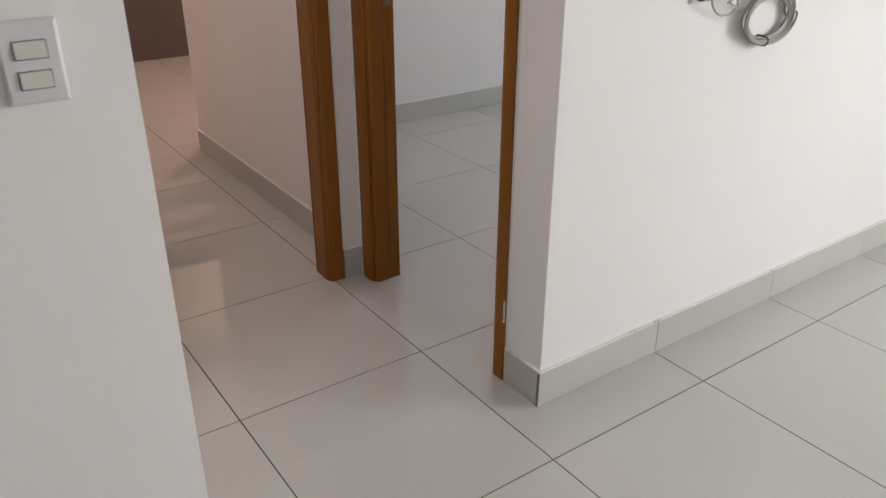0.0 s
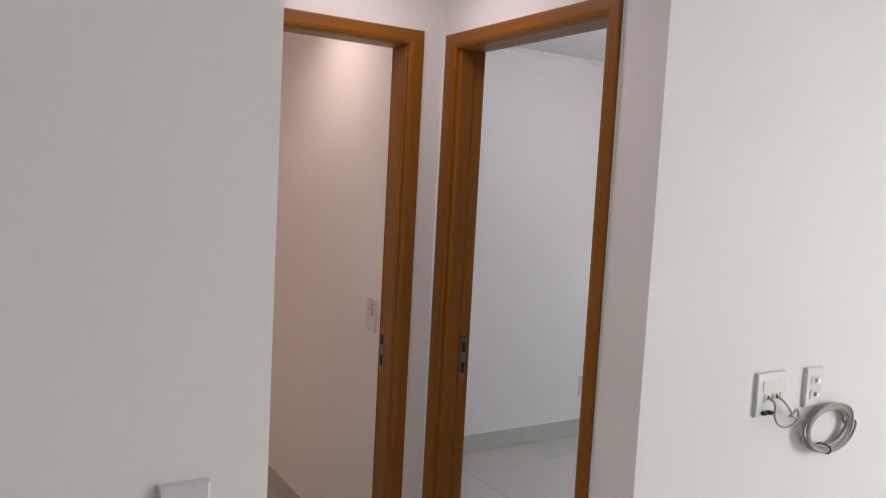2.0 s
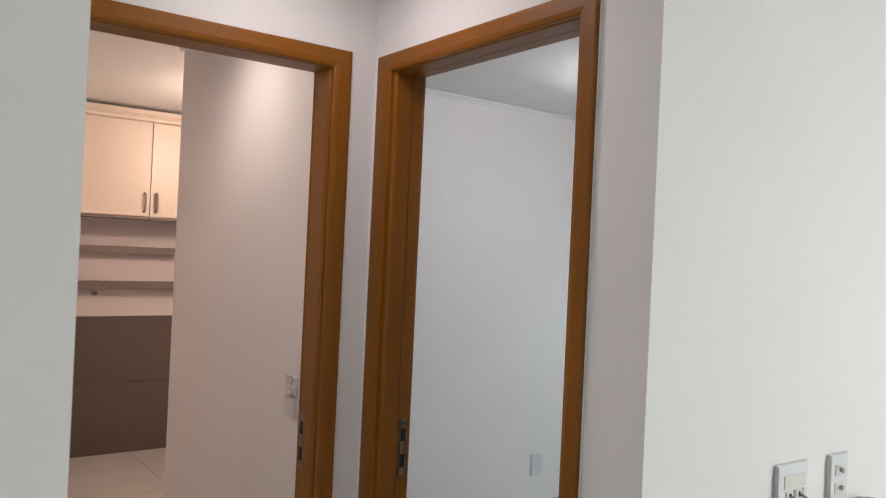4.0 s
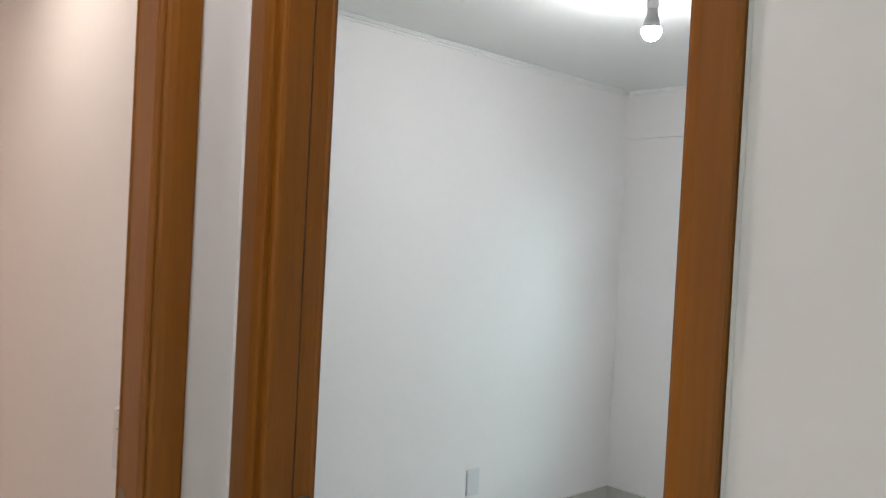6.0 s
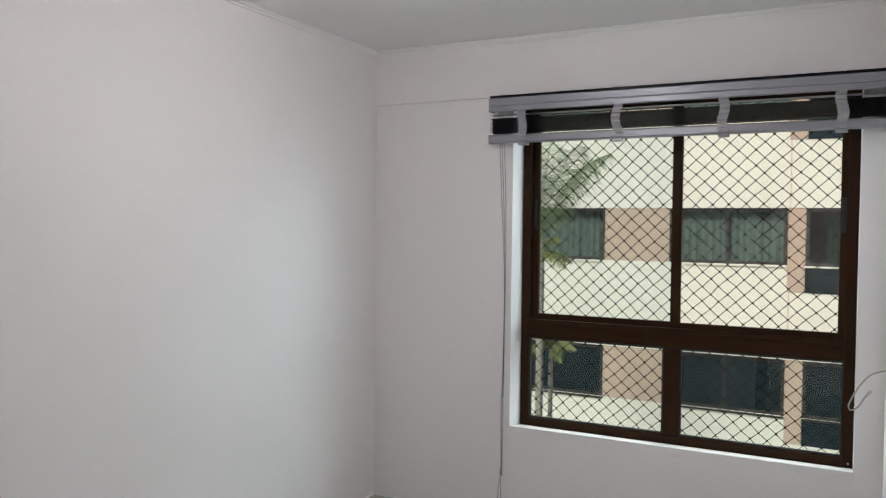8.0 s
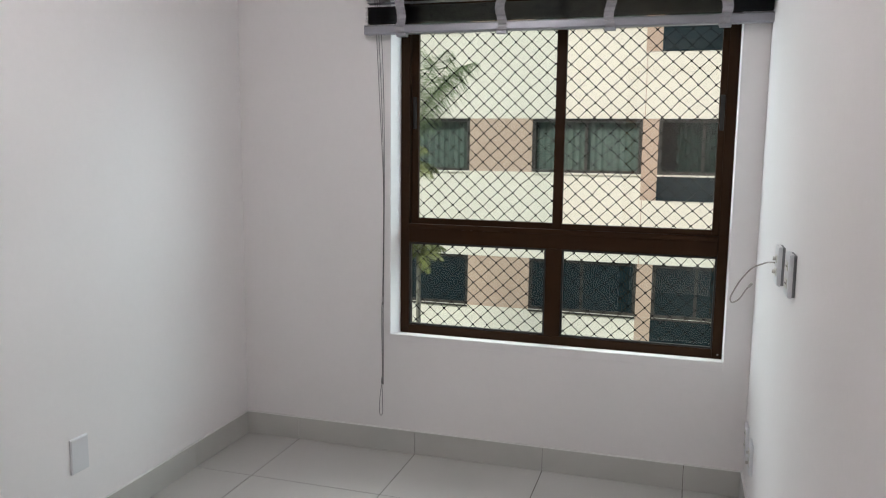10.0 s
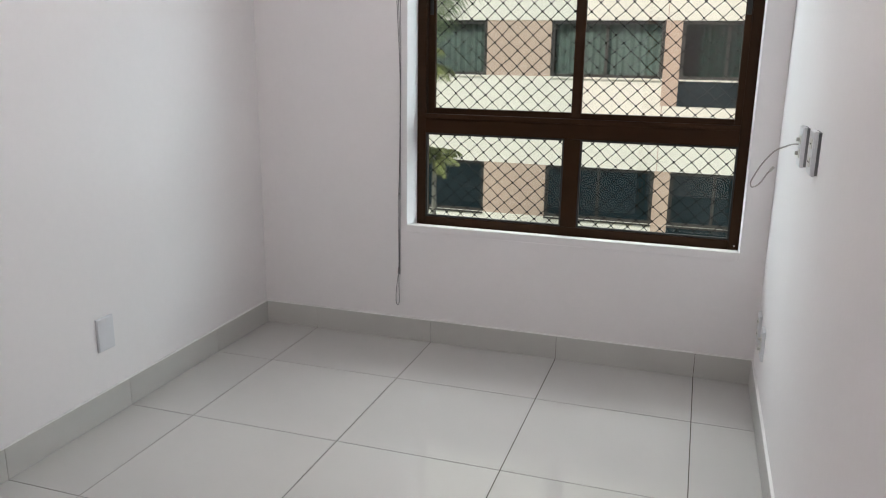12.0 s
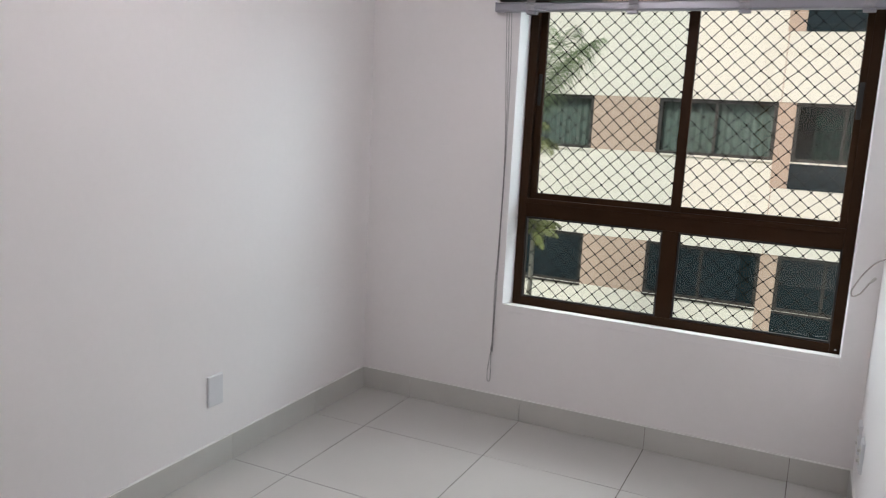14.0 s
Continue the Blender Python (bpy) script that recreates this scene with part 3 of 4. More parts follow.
# ---------------------------------------------------------------- blind
def blind():
    x0, x1 = -1.842, -0.173
    b = thing("venetian_blind", pose(0, 0, 0), "grey aluminium venetian blind pulled up above the window", "blind")
    y = 3.235
    part("headrail", boxes([(x0 + 0.01, x1 - 0.006, y - 0.018, y + 0.026, 2.088, 2.142)], 0.002), SLAT_SHADOW, b, "dark steel headrail")
    part("valance", prism([(y - 0.030, 2.076), (y - 0.034, 2.080), (y - 0.034, 2.100), (y - 0.031, 2.104), (y - 0.034, 2.108), (y - 0.034, 2.136), (y - 0.030, 2.140), (y - 0.024, 2.140), (y - 0.024, 2.076)], x0, x1, "x"), BLIND, b)
    part("valance_return", box(x0, x0 + 0.004, y - 0.0235, y + 0.03, 2.076, 2.140, 0.001), BLIND, b)
    # Black strip added for the shadow line between valance and beam
    part("mounting_rail", box(x0 + 0.004, x1 - 0.004, y - 0.030, y + 0.030, 2.1425, 2.1515), SLAT_SHADOW, b, "dark strip painted for the shadow above the valance")
    rnd = random.Random(3)
    # gathered slats: a loose pair above, the pressed stack below
    zs = [2.062] + [1.978 + 0.0037 * k for k in range(19)]
    for k, z in enumerate(zs):
        dz = rnd.uniform(-1, 1) * 0.0006
        dx = rnd.uniform(-1, 1) * 0.002
        arc = [(y - 0.025, z), (y - 0.012, z + 0.0022), (y, z + 0.003), (y + 0.012, z + 0.0022), (y + 0.025, z)]
        part("slat", prism([(p, q + dz) for p, q in arc] + [(p, q + dz - 0.0007) for p, q in arc[::-1]], x0 + 0.004 + dx, x1 - 0.004 + dx, "x"), SLAT_SHADOW if k else BLIND, b)
    part("bottom_rail", prism([(y - 0.026, 1.936), (y - 0.020, 1.930), (y + 0.020, 1.930), (y + 0.026, 1.936), (y + 0.026, 1.962), (y + 0.018, 1.968), (y - 0.018, 1.968), (y - 0.026, 1.962)], x0, x1, "x"), BLIND, b)
    for end in (x0 - 0.004, x1 - 0.002):
        part("end_cap", box(end, end + 0.006, y - 0.027, y + 0.027, 1.929, 1.969, 0.002), BLIND, b)
    # ladder tapes that bulge over the stack
    for x in (-1.672, -1.229, -0.785, -0.349):
        bm = bmesh.new()
        prof = []
        for k in range(25):
            u = k / 24
            z = 2.084 - u * (2.084 - 1.922)
            out = y - 0.032 - 0.010 * math.sin(math.pi * min(1, u * 1.15)) ** 2 - 0.0022 * math.sin(u * 46)
            prof.append((out + (0.010 if u > 0.95 else 0), z))
        sway = [0.006 * math.sin(k * 0.33 + x * 9) for k in range(25)]
        rows = []
        for (yy, z), sw in zip(prof, sway):
            rows.append([bm.verts.new((x - 0.020 + sw, yy, z)), bm.verts.new((x + 0.020 + sw, yy, z)), bm.verts.new((x + 0.020 + sw, yy + 0.0014, z)), bm.verts.new((x - 0.020 + sw, yy + 0.0014, z))])
        for a, c in zip(rows, rows[1:]):
            for k in range(4):
                bm.faces.new((a[k], c[k], c[(k + 1) % 4], a[(k + 1) % 4]))
        bm.faces.new(rows[0])
        bm.faces.new(rows[-1][::-1])
        bmesh.ops.recalc_face_normals(bm, faces=bm.faces)
        part("ladder_tape", bm, TAPE, b, "grey woven ladder tape")
        part("tape_clip", box(x - 0.022, x + 0.022, y - 0.027, y + 0.004, 1.916, 1.9295, 0.002), BLIND, b)
    # pull cords, gathered by a knot and ending in a loop
    top = [(-1.800, y - 0.012, 2.08), (-1.790, y - 0.012, 2.08), (-1.778, y - 0.012, 2.08)]
    for k, p in enumerate(top):
        gather = (-1.776 + 0.003 * k, 3.262, 1.30)
        part("pull_cord", tube([p, ((p[0] + gather[0]) / 2 + 0.004 * (k - 1), 3.25, 1.72), gather, (-1.777 + 0.002 * k, 3.266, 1.00), (-1.781 + 0.003 * k, 3.268, 0.80), (-1.786 + 0.005 * k, 3.268, 0.66), (-1.783 + 0.003 * k, 3.268, 0.42), (-1.784 + 0.004 * k, 3.268, 0.33)], 0.0014, 5), STRING, b)
    part("cord_knot", lathe([(0.001, -0.006), (0.005, -0.003), (0.005, 0.003), (0.001, 0.006)], 8), STRING, b).location = (-1.781, 3.268, 0.72)
    part("cord_loop", tube([(-1.784, 3.266, 0.33), (-1.795, 3.266, 0.25), (-1.796, 3.266, 0.195), (-1.788, 3.266, 0.178), (-1.780, 3.266, 0.195), (-1.781, 3.266, 0.25)], 0.0014, 5, True), STRING, b)
    part("cord_joiner", rod((-1.784, 3.266, 0.335), (-1.784, 3.266, 0.365), 0.004, 8, 0.0025), STRING, b)


blind()


# ---------------------------------------------------------------- wall plates
def plate_mesh(w=0.076, h=0.118, d=0.009):
    """A bevelled cover plate that bulges to the front (local -y), centred on the origin."""
    bm = bmesh.new()
    add_box(bm, -w / 2, w / 2, -d, 0.0, -h / 2, h / 2)
    front = [f for f in bm.faces if f.normal.y < -0.9]
    r = bmesh.ops.inset_region(bm, faces=front, thickness=0.006, depth=0.0)
    bmesh.ops.translate(bm, vec=(0, -0.002, 0), verts=front[0].verts)
    edges = [e for e in bm.edges if abs(e.verts[0].co.y + d) < 1e-5 and abs(e.verts[1].co.y + d) < 1e-5]
    bmesh.ops.bevel(bm, geom=edges, offset=0.002, segments=2, affect="EDGES")
    return bm


def wall_plate(name, m, label, kind, w=0.076, h=0.118, category="wall plate", group=""):
    p = thing(name, m, label, category, group)
    pl = part("cover_plate", plate_mesh(w, h), PLASTIC, p)
    if kind == "switch2":
        for z in (0.0165, -0.0215):
            # Solid grey rim; its colour stands for shade in the rocker's gap
            fr = part("module_frame", box(-0.0205, 0.0205, -0.0122, -0.0108, z - 0.0122, z + 0.0122, 0.0006), GAP, p, "grey rim painted for the shaded gap round the rocker")
            part("rocker", prism([(-0.0118, z - 0.0107), (-0.0165, z - 0.0095), (-0.0135, z + 0.0105), (-0.0118, z + 0.0107)], -0.0188, 0.0188, "x"), PLASTIC2, p, "ivory rocker")
            part("indicator", box(0.013, 0.016, -0.0156, -0.0140, z - 0.004, z + 0.004), PLASTIC, p)
    elif kind == "socket":
        for z in (0.024, -0.024):
            part("socket_face", box(-0.020, 0.020, -0.0128, -0.0108, z - 0.013, z + 0.013, 0.0008), PLASTIC2, p)
            for x in (-0.0095, 0.0, 0.0095):
                # Black peg on the face, coloured as a shaded pin hole
                part("pin_hole", rod((x, -0.0133, z), (x, -0.0126, z), 0.0024, 8), BLACK, p)
    elif kind == "coax":
        for z in (0.020, -0.020):
            part("module", box(-0.021, 0.021, -0.0130, -0.0108, z - 0.012, z + 0.012, 0.0008), PLASTIC2, p)
            part("connector", rod((0.002, -0.022, z), (0.002, -0.0128, z), 0.0058, 10), STEEL, p, "steel threaded connector")
    elif kind == "data":
        part("shutter", box(-0.036, 0.044, -0.0128, -0.0108, 0.008, 0.036, 0.0008), PLASTIC2, p)
        for x in (-0.014, 0.022):
            part("jack", box(x - 0.015, x + 0.013, -0.0131, -0.0108, -0.020, 0.002, 0.0006), PLASTIC2, p)
            # Black block whose colour stands for the jack's shaded opening
            part("slot", box(x - 0.003, x + 0.004, -0.0138, -0.0129, -0.014, -0.003), BLACK, p)
            # Grey bar coloured as the shaded gap beside the jack
            part("divider", box(x + 0.0145, x + 0.0165, -0.0128, -0.0108, -0.019, 0.003), GAP, p, "grey bar painted for the shaded gap between jacks")
    return p


def back_box(p):
    """Lifts a plate off the wall on a shallow box."""
    part("back_box", box(-0.041, 0.041, 0.0, 0.008, -0.057, 0.057, 0.001), GAP, p, "grey surface box")
    return p


FACE_PX = lambda x, y, z: pose(x, y, z, 0, 0, 90)      # plate facing +x
FACE_MX = lambda x, y, z: pose(x, y, z, 0, 0, -90)     # plate facing -x
FACE_MY = lambda x, y, z: pose(x, y, z, 0, 0, 0)       # plate facing -y

wall_plate("light_switch", FACE_PX(LWX, -1.094, 1.125), "white double light switch on the living room wall", "switch2", 0.074, 0.106, "light switch")
wall_plate("outlet", FACE_PX(0.0, 0.478, 1.106), "white data outlet plate with a cable plugged in", "data", 0.118, 0.118, "outlet")
wall_plate("outlet", FACE_PX(0.0, 0.672, 1.107), "white aerial outlet plate with two steel connectors", "coax", 0.080, 0.112, "outlet")
wall_plate("blank_plate", FACE_PX(X_LW, 2.142, 0.332), "plain white blank plate low on the bedroom wall", "blank", 0.084, 0.128, category="wall plate")
back_box(wall_plate("outlet", FACE_MX(X_RW - 0.008, 2.470, 1.108), "white aerial plate with a loose cable on the bedroom wall", "coax", 0.086, 0.118, "outlet"))
back_box(wall_plate("outlet", FACE_MX(X_RW - 0.008, 2.225, 1.118), "white double socket at eye level on the bedroom wall", "socket", 0.086, 0.118, "outlet"))
wall_plate("outlet", FACE_MX(X_RW, 3.165, 0.300), "white double socket low on the bedroom wall", "socket", 0.080, 0.118, "outlet")
wall_plate("outlet", FACE_MX(X_RW, 2.97, 0.300), "white aerial plate low on the bedroom wall", "coax", 0.080, 0.118, "outlet")
wall_plate("light_switch", FACE_MY(-1.415, 0.0, 1.126), "white light switch plate on the corridor wall", "switch2", 0.076, 0.060, "light switch")
wall_plate("light_switch", FACE_MY(-1.415, 0.0, 1.060), "white single switch plate below another on the corridor wall", "blank", 0.076, 0.060, "light switch")


def cable_coil():
    c = thing("coiled_cable", Matrix.Identity(4), "coiled grey-white cable hanging from the wall outlet", "cable")
    rnd = random.Random(8)
    cy, cz = 0.742, 0.986
    loops = []
    for k in range(8):
        r = 0.057 + 0.0042 * (k % 4) + rnd.uniform(-1, 1) * 0.002
        ox, oz, ph = rnd.uniform(-1, 1) * 0.006, rnd.uniform(-1, 1) * 0.004, rnd.uniform(0, 6)
        for q in range(10):
            a = ph * 0 + 2 * math.pi * q / 10 + k * 0.1
            loops.append((0.010 + 0.0030 * k + 0.003 * math.sin(a + ph), cy + ox + r * 1.70 * math.cos(a), cz + oz + r * math.sin(a)))
    part("coil", tube(loops, 0.0036, 6, True), CABLE, c)
    part("lead", tube([(0.014, 0.465, 1.098), (0.032, 0.468, 1.085), (0.030, 0.474, 1.050), (0.022, 0.505, 1.022), (0.016, 0.545, 1.008), (0.014, 0.585, 1.012), (0.014, 0.603, 1.030), (0.014, 0.595, 1.052), (0.020, 0.57, 1.045), (0.022, 0.55, 1.040)], 0.0030, 6), CABLE, c)
    part("lead", tube([(0.014, 0.501, 1.098), (0.032, 0.506, 1.088), (0.032, 0.540, 1.058), (0.024, 0.560, 1.040), (0.016, 0.600, 1.025), (0.014, 0.640, 1.015), (0.014, 0.66, 1.01)], 0.0030, 6), CABLE, c)
    part("cable_tie", tube([(0.006, 0.722, 0.918), (0.038, 0.722, 0.916), (0.040, 0.726, 0.934), (0.006, 0.726, 0.938)], 0.0022, 5, True), BLACK, c, "black cable tie")
    part("plug", boxes([(0.010, 0.022, 0.441, 0.455, 1.053, 1.062), (0.010, 0.026, 0.460, 0.476, 1.054, 1.063)], 0.001), BLACK, c, "black plug ends")


cable_coil()


def loose_aerial():
    c = thing("aerial_cable", Matrix.Identity(4), "thin white aerial cable sticking out of a wall plate", "cable")
    part("wire", tube([(X_RW - 0.022, 2.490, 1.112), (X_RW - 0.030, 2.520, 1.108), (-0.214, 2.56, 1.100), (-0.250, 2.59, 1.077), (-0.279, 2.62, 1.033), (-0.298, 2.65, 0.988), (-0.306, 2.66, 0.962), (-0.300, 2.66, 0.948), (-0.280, 2.65, 0.962),
                       (-0.262, 2.64, 0.995), (-0.253, 2.63, 1.010)], 0.0026, 6), CABLE, c)
    part("connector", rod((-0.254, 2.631, 1.008), (-0.244, 2.626, 1.022), 0.0048, 8), STEEL, c, "steel connector")


loose_aerial()


# ---------------------------------------------------------------- lamps
def bulb():
    b = thing("ceiling_bulb", pose(-1.37, 1.73, H_BED), "bare lit bulb in a white ceiling socket", "light bulb")
    part("ceiling_rose", lathe([(0.045, 0.0), (0.045, -0.012), (0.030, -0.022), (0.0, -0.022)][:3] + [(0.001, -0.0221)], 24), PLASTIC, b, smooth=True)
    part("socket", lathe([(0.020, -0.022), (0.021, -0.070), (0.018, -0.076), (0.001, -0.0765)], 20), PLASTIC, b, smooth=True)
    prof = [(0.034 * math.cos(a), -0.150 - 0.034 * math.sin(a)) for a in [radians(v) for v in range(-13, 86, 9)]]
    part("bulb_globe", lathe(prof, 20), BULB, b, "glowing frosted globe", True)
    part("bulb_neck", lathe([(0.0175, -0.076), (0.020, -0.098), (0.028, -0.120), (0.0335, -0.1410), (0.001, -0.1414)], 20), PLASTIC, b, smooth=True)


bulb()


def downlight(x, y, z, label):
    d = thing("downlight", pose(x, y, z), label, "downlight", "recessed downlights")
    part("trim_ring", lathe([(0.048, 0.0), (0.048, -0.003), (0.044, -0.006), (0.038, -0.005), (0.036, -0.001), (0.036, 0.0)], 28), PLASTIC, d, smooth=True)
    part("diffuser", lathe([(0.0355, -0.0005), (0.0355, -0.002), (0.001, -0.0022)], 24), LIT, d, "glowing round diffuser")


downlight(-0.62, -0.36, H_HALL, "round white recessed downlight lit in the vestibule ceiling")
downlight(-1.75, -0.36, H_COR, "round white recessed downlight lit in the corridor ceiling")


# ---------------------------------------------------------------- fitted wardrobe beyond the corridor
def handle(parent, x, y, z):
    h = part("handle", tube([(x, y, z - 0.066), (x + 0.020, y, z - 0.060), (x + 0.028, y, z - 0.034), (x + 0.028, y, z + 0.034), (x + 0.020, y, z + 0.060), (x, y, z + 0.066)], 0.0085, 8), HANDLE, parent, "dark brushed nickel bow handle", True)
    return h


def wardrobe_tall():
    w = thing("wardrobe", Matrix.Identity(4), "tall cream laminate wardrobe beside the shelf niche", "wardrobe")
    xf = -4.72
    part("body", box(-5.19, xf - 0.02, -0.955, -0.047, 0.085, 2.385), CREAM_LAMINATE, w)
    part("door", box(xf - 0.019, xf, -0.50, -0.049, 0.09, 2.38, 0.002), CREAM_LAMINATE, w)
    part("door", box(xf - 0.019, xf, -0.953, -0.504, 0.09, 2.38, 0.002), CREAM_LAMINATE, w)
    part("plinth", box(-5.19, xf - 0.035, -0.955, -0.047, 0.0, 0.084), CREAM_LAMINATE, w)
    part("cornice", prism([(xf - 0.30, 2.3855), (xf, 2.3855), (xf + 0.012, 2.395), (xf + 0.012, 2.42), (xf + 0.03, 2.45), (xf + 0.03, 2.478), (xf - 0.30, 2.478)], -0.955, -0.035, "y"), CREAM_LAMINATE, w)


def wardrobe_bridge():
    w = thing("overhead_cabinet", Matrix.Identity(4), "cream laminate overhead cabinet with bow handles above open shelves", "cabinet")
    xf = -4.83
    part("body", box(-5.19, xf - 0.02, -0.045, 1.30, 1.7215, 2.399), CREAM_LAMINATE, w)
    for a, b, hy in ((-0.044, 0.468, 0.431), (0.472, 0.985, 0.512)):
        d = part("door", box(xf - 0.0195, xf, a, b, 1.728, 2.397, 0.002), CREAM_LAMINATE, w)
        handle(d, xf, hy, 1.828)
    part("end_panel", box(xf - 0.0195, xf, 0.989, 1.30, 1.728, 2.397, 0.002), CREAM_LAMINATE, w)
    part("underside_trim", box(-5.18, xf, -0.045, 1.30, 1.7065, 1.7210, 0.001), SHELF, w, "grey-brown edging")
    part("cornice", prism([(xf - 0.30, 2.3995), (xf, 2.3995), (xf + 0.012, 2.406), (xf + 0.012, 2.425), (xf + 0.03, 2.45), (xf + 0.03, 2.478), (xf - 0.30, 2.478)], -0.033, 1.30, "y"), CREAM_LAMINATE, w)
    part("niche_back", box(-5.19, -5.10, -0.045, 1.30, 1.000, 1.706), NICHE, w, "pale lilac-grey back panel")
    for z0, z1 in ((1.457, 1.508), (1.200, 1.255)):
        part("shelf", box(-5.099, -5.02, -0.045, 1.30, z0, z1, 0.001), SHELF, w, "thick grey-brown shelf")
    part("socket", box(-5.099, -5.092, 0.165, 0.205, 1.148, 1.176, 0.001), SHELF, w)
    part("niche_ledge", box(-5.099, -5.055, -0.045, 1.30, 1.001, 1.008), NICHE, w)


def brown_panel():
    p = thing("lower_panel", Matrix.Identity(4), "dark taupe brown laminate panel standing below the shelves", "panel")
    part("upper_board", box(-5.19, -5.062, -0.045, 1.30, 0.520, 0.999, 0.002), PANEL, p)
    part("lower_board", box(-5.19, -5.062, -0.045, 1.30, 0.0, 0.517, 0.002), PANEL, p)


wardrobe_tall()
wardrobe_bridge()
brown_panel()


# ---------------------------------------------------------------- outside
setting("ground", boxes([(-400, 400, 3.6, 600, -6.6, -6.2)]), GROUND, "grass and paving far below the window", "ground")


def apartment_building():
    a = thing("apartment_building", pose(0, 16.0, -6.2), "cream rendered apartment block with taupe panels and dark windows", "building")
    base = 6.2                      # lifts the storeys from the ground
    sto = 2.898
    bm = bmesh.new()
    cols = [(-12.2, -9.2), (-8.3, -4.80), (-3.47, -1.262), (-0.955, 0.75), (2.0, 4.2), (5.4, 8.0)]
    zt, zb, zl = 1.966, 0.872, 0.358
    x0, x1 = -16.0, 12.0
    deep = 0.16
    rows = range(-2, 3)
    lo, hi = -6.2, 9.6
    # cream bands between the window strips, the strip itself set back
    edges = [lo]
    for r in rows:
        edges += [zb + r * sto, zt + r * sto]
    edges.append(hi)
    for k in range(0, len(edges), 2):
        add_box(bm, x0, x1, 0.0, 1.2, edges[k] + base, edges[k + 1] + base)
    part("wall", bm, FACADE, a)
    part("back_wall", box(x0, x1, 1.2, 9.0, lo + base, hi + base - 0.4), FACADE, a)
    part("roof", box(x0 - 0.2, x1 + 0.2, -0.2, 9.2, hi + base, hi + base + 0.25), FACADE, a)
    part("wall_joint", box(-1.238, -1.222, -0.004, 0.01, lo + base, hi + base), TAUPE, a)
    for r in rows:
        z0, z1 = zb + r * sto + base, zt + r * sto + base
        xs = [x0] + [v for c in cols for v in c] + [x1]
        for k in range(0, len(xs), 2):
            part("panel", box(xs[k], xs[k + 1], 0.012, 1.2, z0, z1), TAUPE, a)
        for ci, (c0, c1) in enumerate(cols):
            tall = ci == 3
            win = part("window", boxes([(c0, c0 + 0.07, 0.05, 0.11, z0, z1), (c1 - 0.07, c1, 0.05, 0.11, z0, z1), (c0 + 0.07, c1 - 0.07, 0.05, 0.11, z1 - 0.07, z1), (c0 + 0.07, c1 - 0.07, 0.05, 0.11, z0, z0 + 0.06),
                                        ((c0 + c1) / 2 - 0.03, (c0 + c1) / 2 + 0.03, 0.05, 0.11, z0 + 0.06, z1 - 0.07)]), FAR_FRAME, a)
            mid = (c0 + c1) / 2
            for g0, g1 in ((c0 + 0.07, mid - 0.03), (mid + 0.03, c1 - 0.07)):
                # Lower storeys: opaque pane, the unlit room's darkness put into its colour
                p = part("pane", box(g0, g1, 0.075, 0.085, z0 + 0.06, z1 - 0.07), GLASS_FAR if r >= 0 else FAR_SHADE_GLASS, win)
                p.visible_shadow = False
            # Dark box whose colour stands in for the room's shade
            part("room_dark", box(c0, c1, 0.9, 1.15, z0, z1), FAR_SHADE_GLASS, win)
            if r >= 0:
                # curtains hung in folds
                cm = CURTAIN2 if tall else CURTAIN
                a0, a1 = (c0 + 0.35, c1 - 0.08) if tall else (c0 + 0.08, c1 - 0.08)
                n = int((a1 - a0) / 0.045)
                front = [(a0 + (a1 - a0) * k / n, 0.20 + 0.025 * math.sin(k * 1.9) + 0.012 * math.sin(k * 0.7)) for k in range(n + 1)]
                part("curtain", prism(front + [(p, q + 0.02) for p, q in front[::-1]], z0 + 0.05, z1 - 0.05, "z"), cm, win)
            part("sill", box(c0, c1, -0.03, 0.05, z0 - 0.035, z0 - 0.002), FACADE if r >= 0 else FAR_FRAME, win)
    # lower panes with a rail under the narrow window
    for r in rows:
        z0, z1 = zl + r * sto + base, zb + r * sto + base
        bx = part("balcony", boxes([(-0.955, 0.75, -0.012, -0.004, z0, z1 - 0.03)]), FAR_SHADE_GLASS, a, "dark glass balustrade")
        part("rail", box(-0.955, 0.75, -0.022, -0.002, z1 - 0.03, z1 + 0.005), FAR_FRAME, bx)
        part("pilaster", box(-1.262, -0.957, -0.008, 0.0, z0, z1), TAUPE, a)


apartment_building()


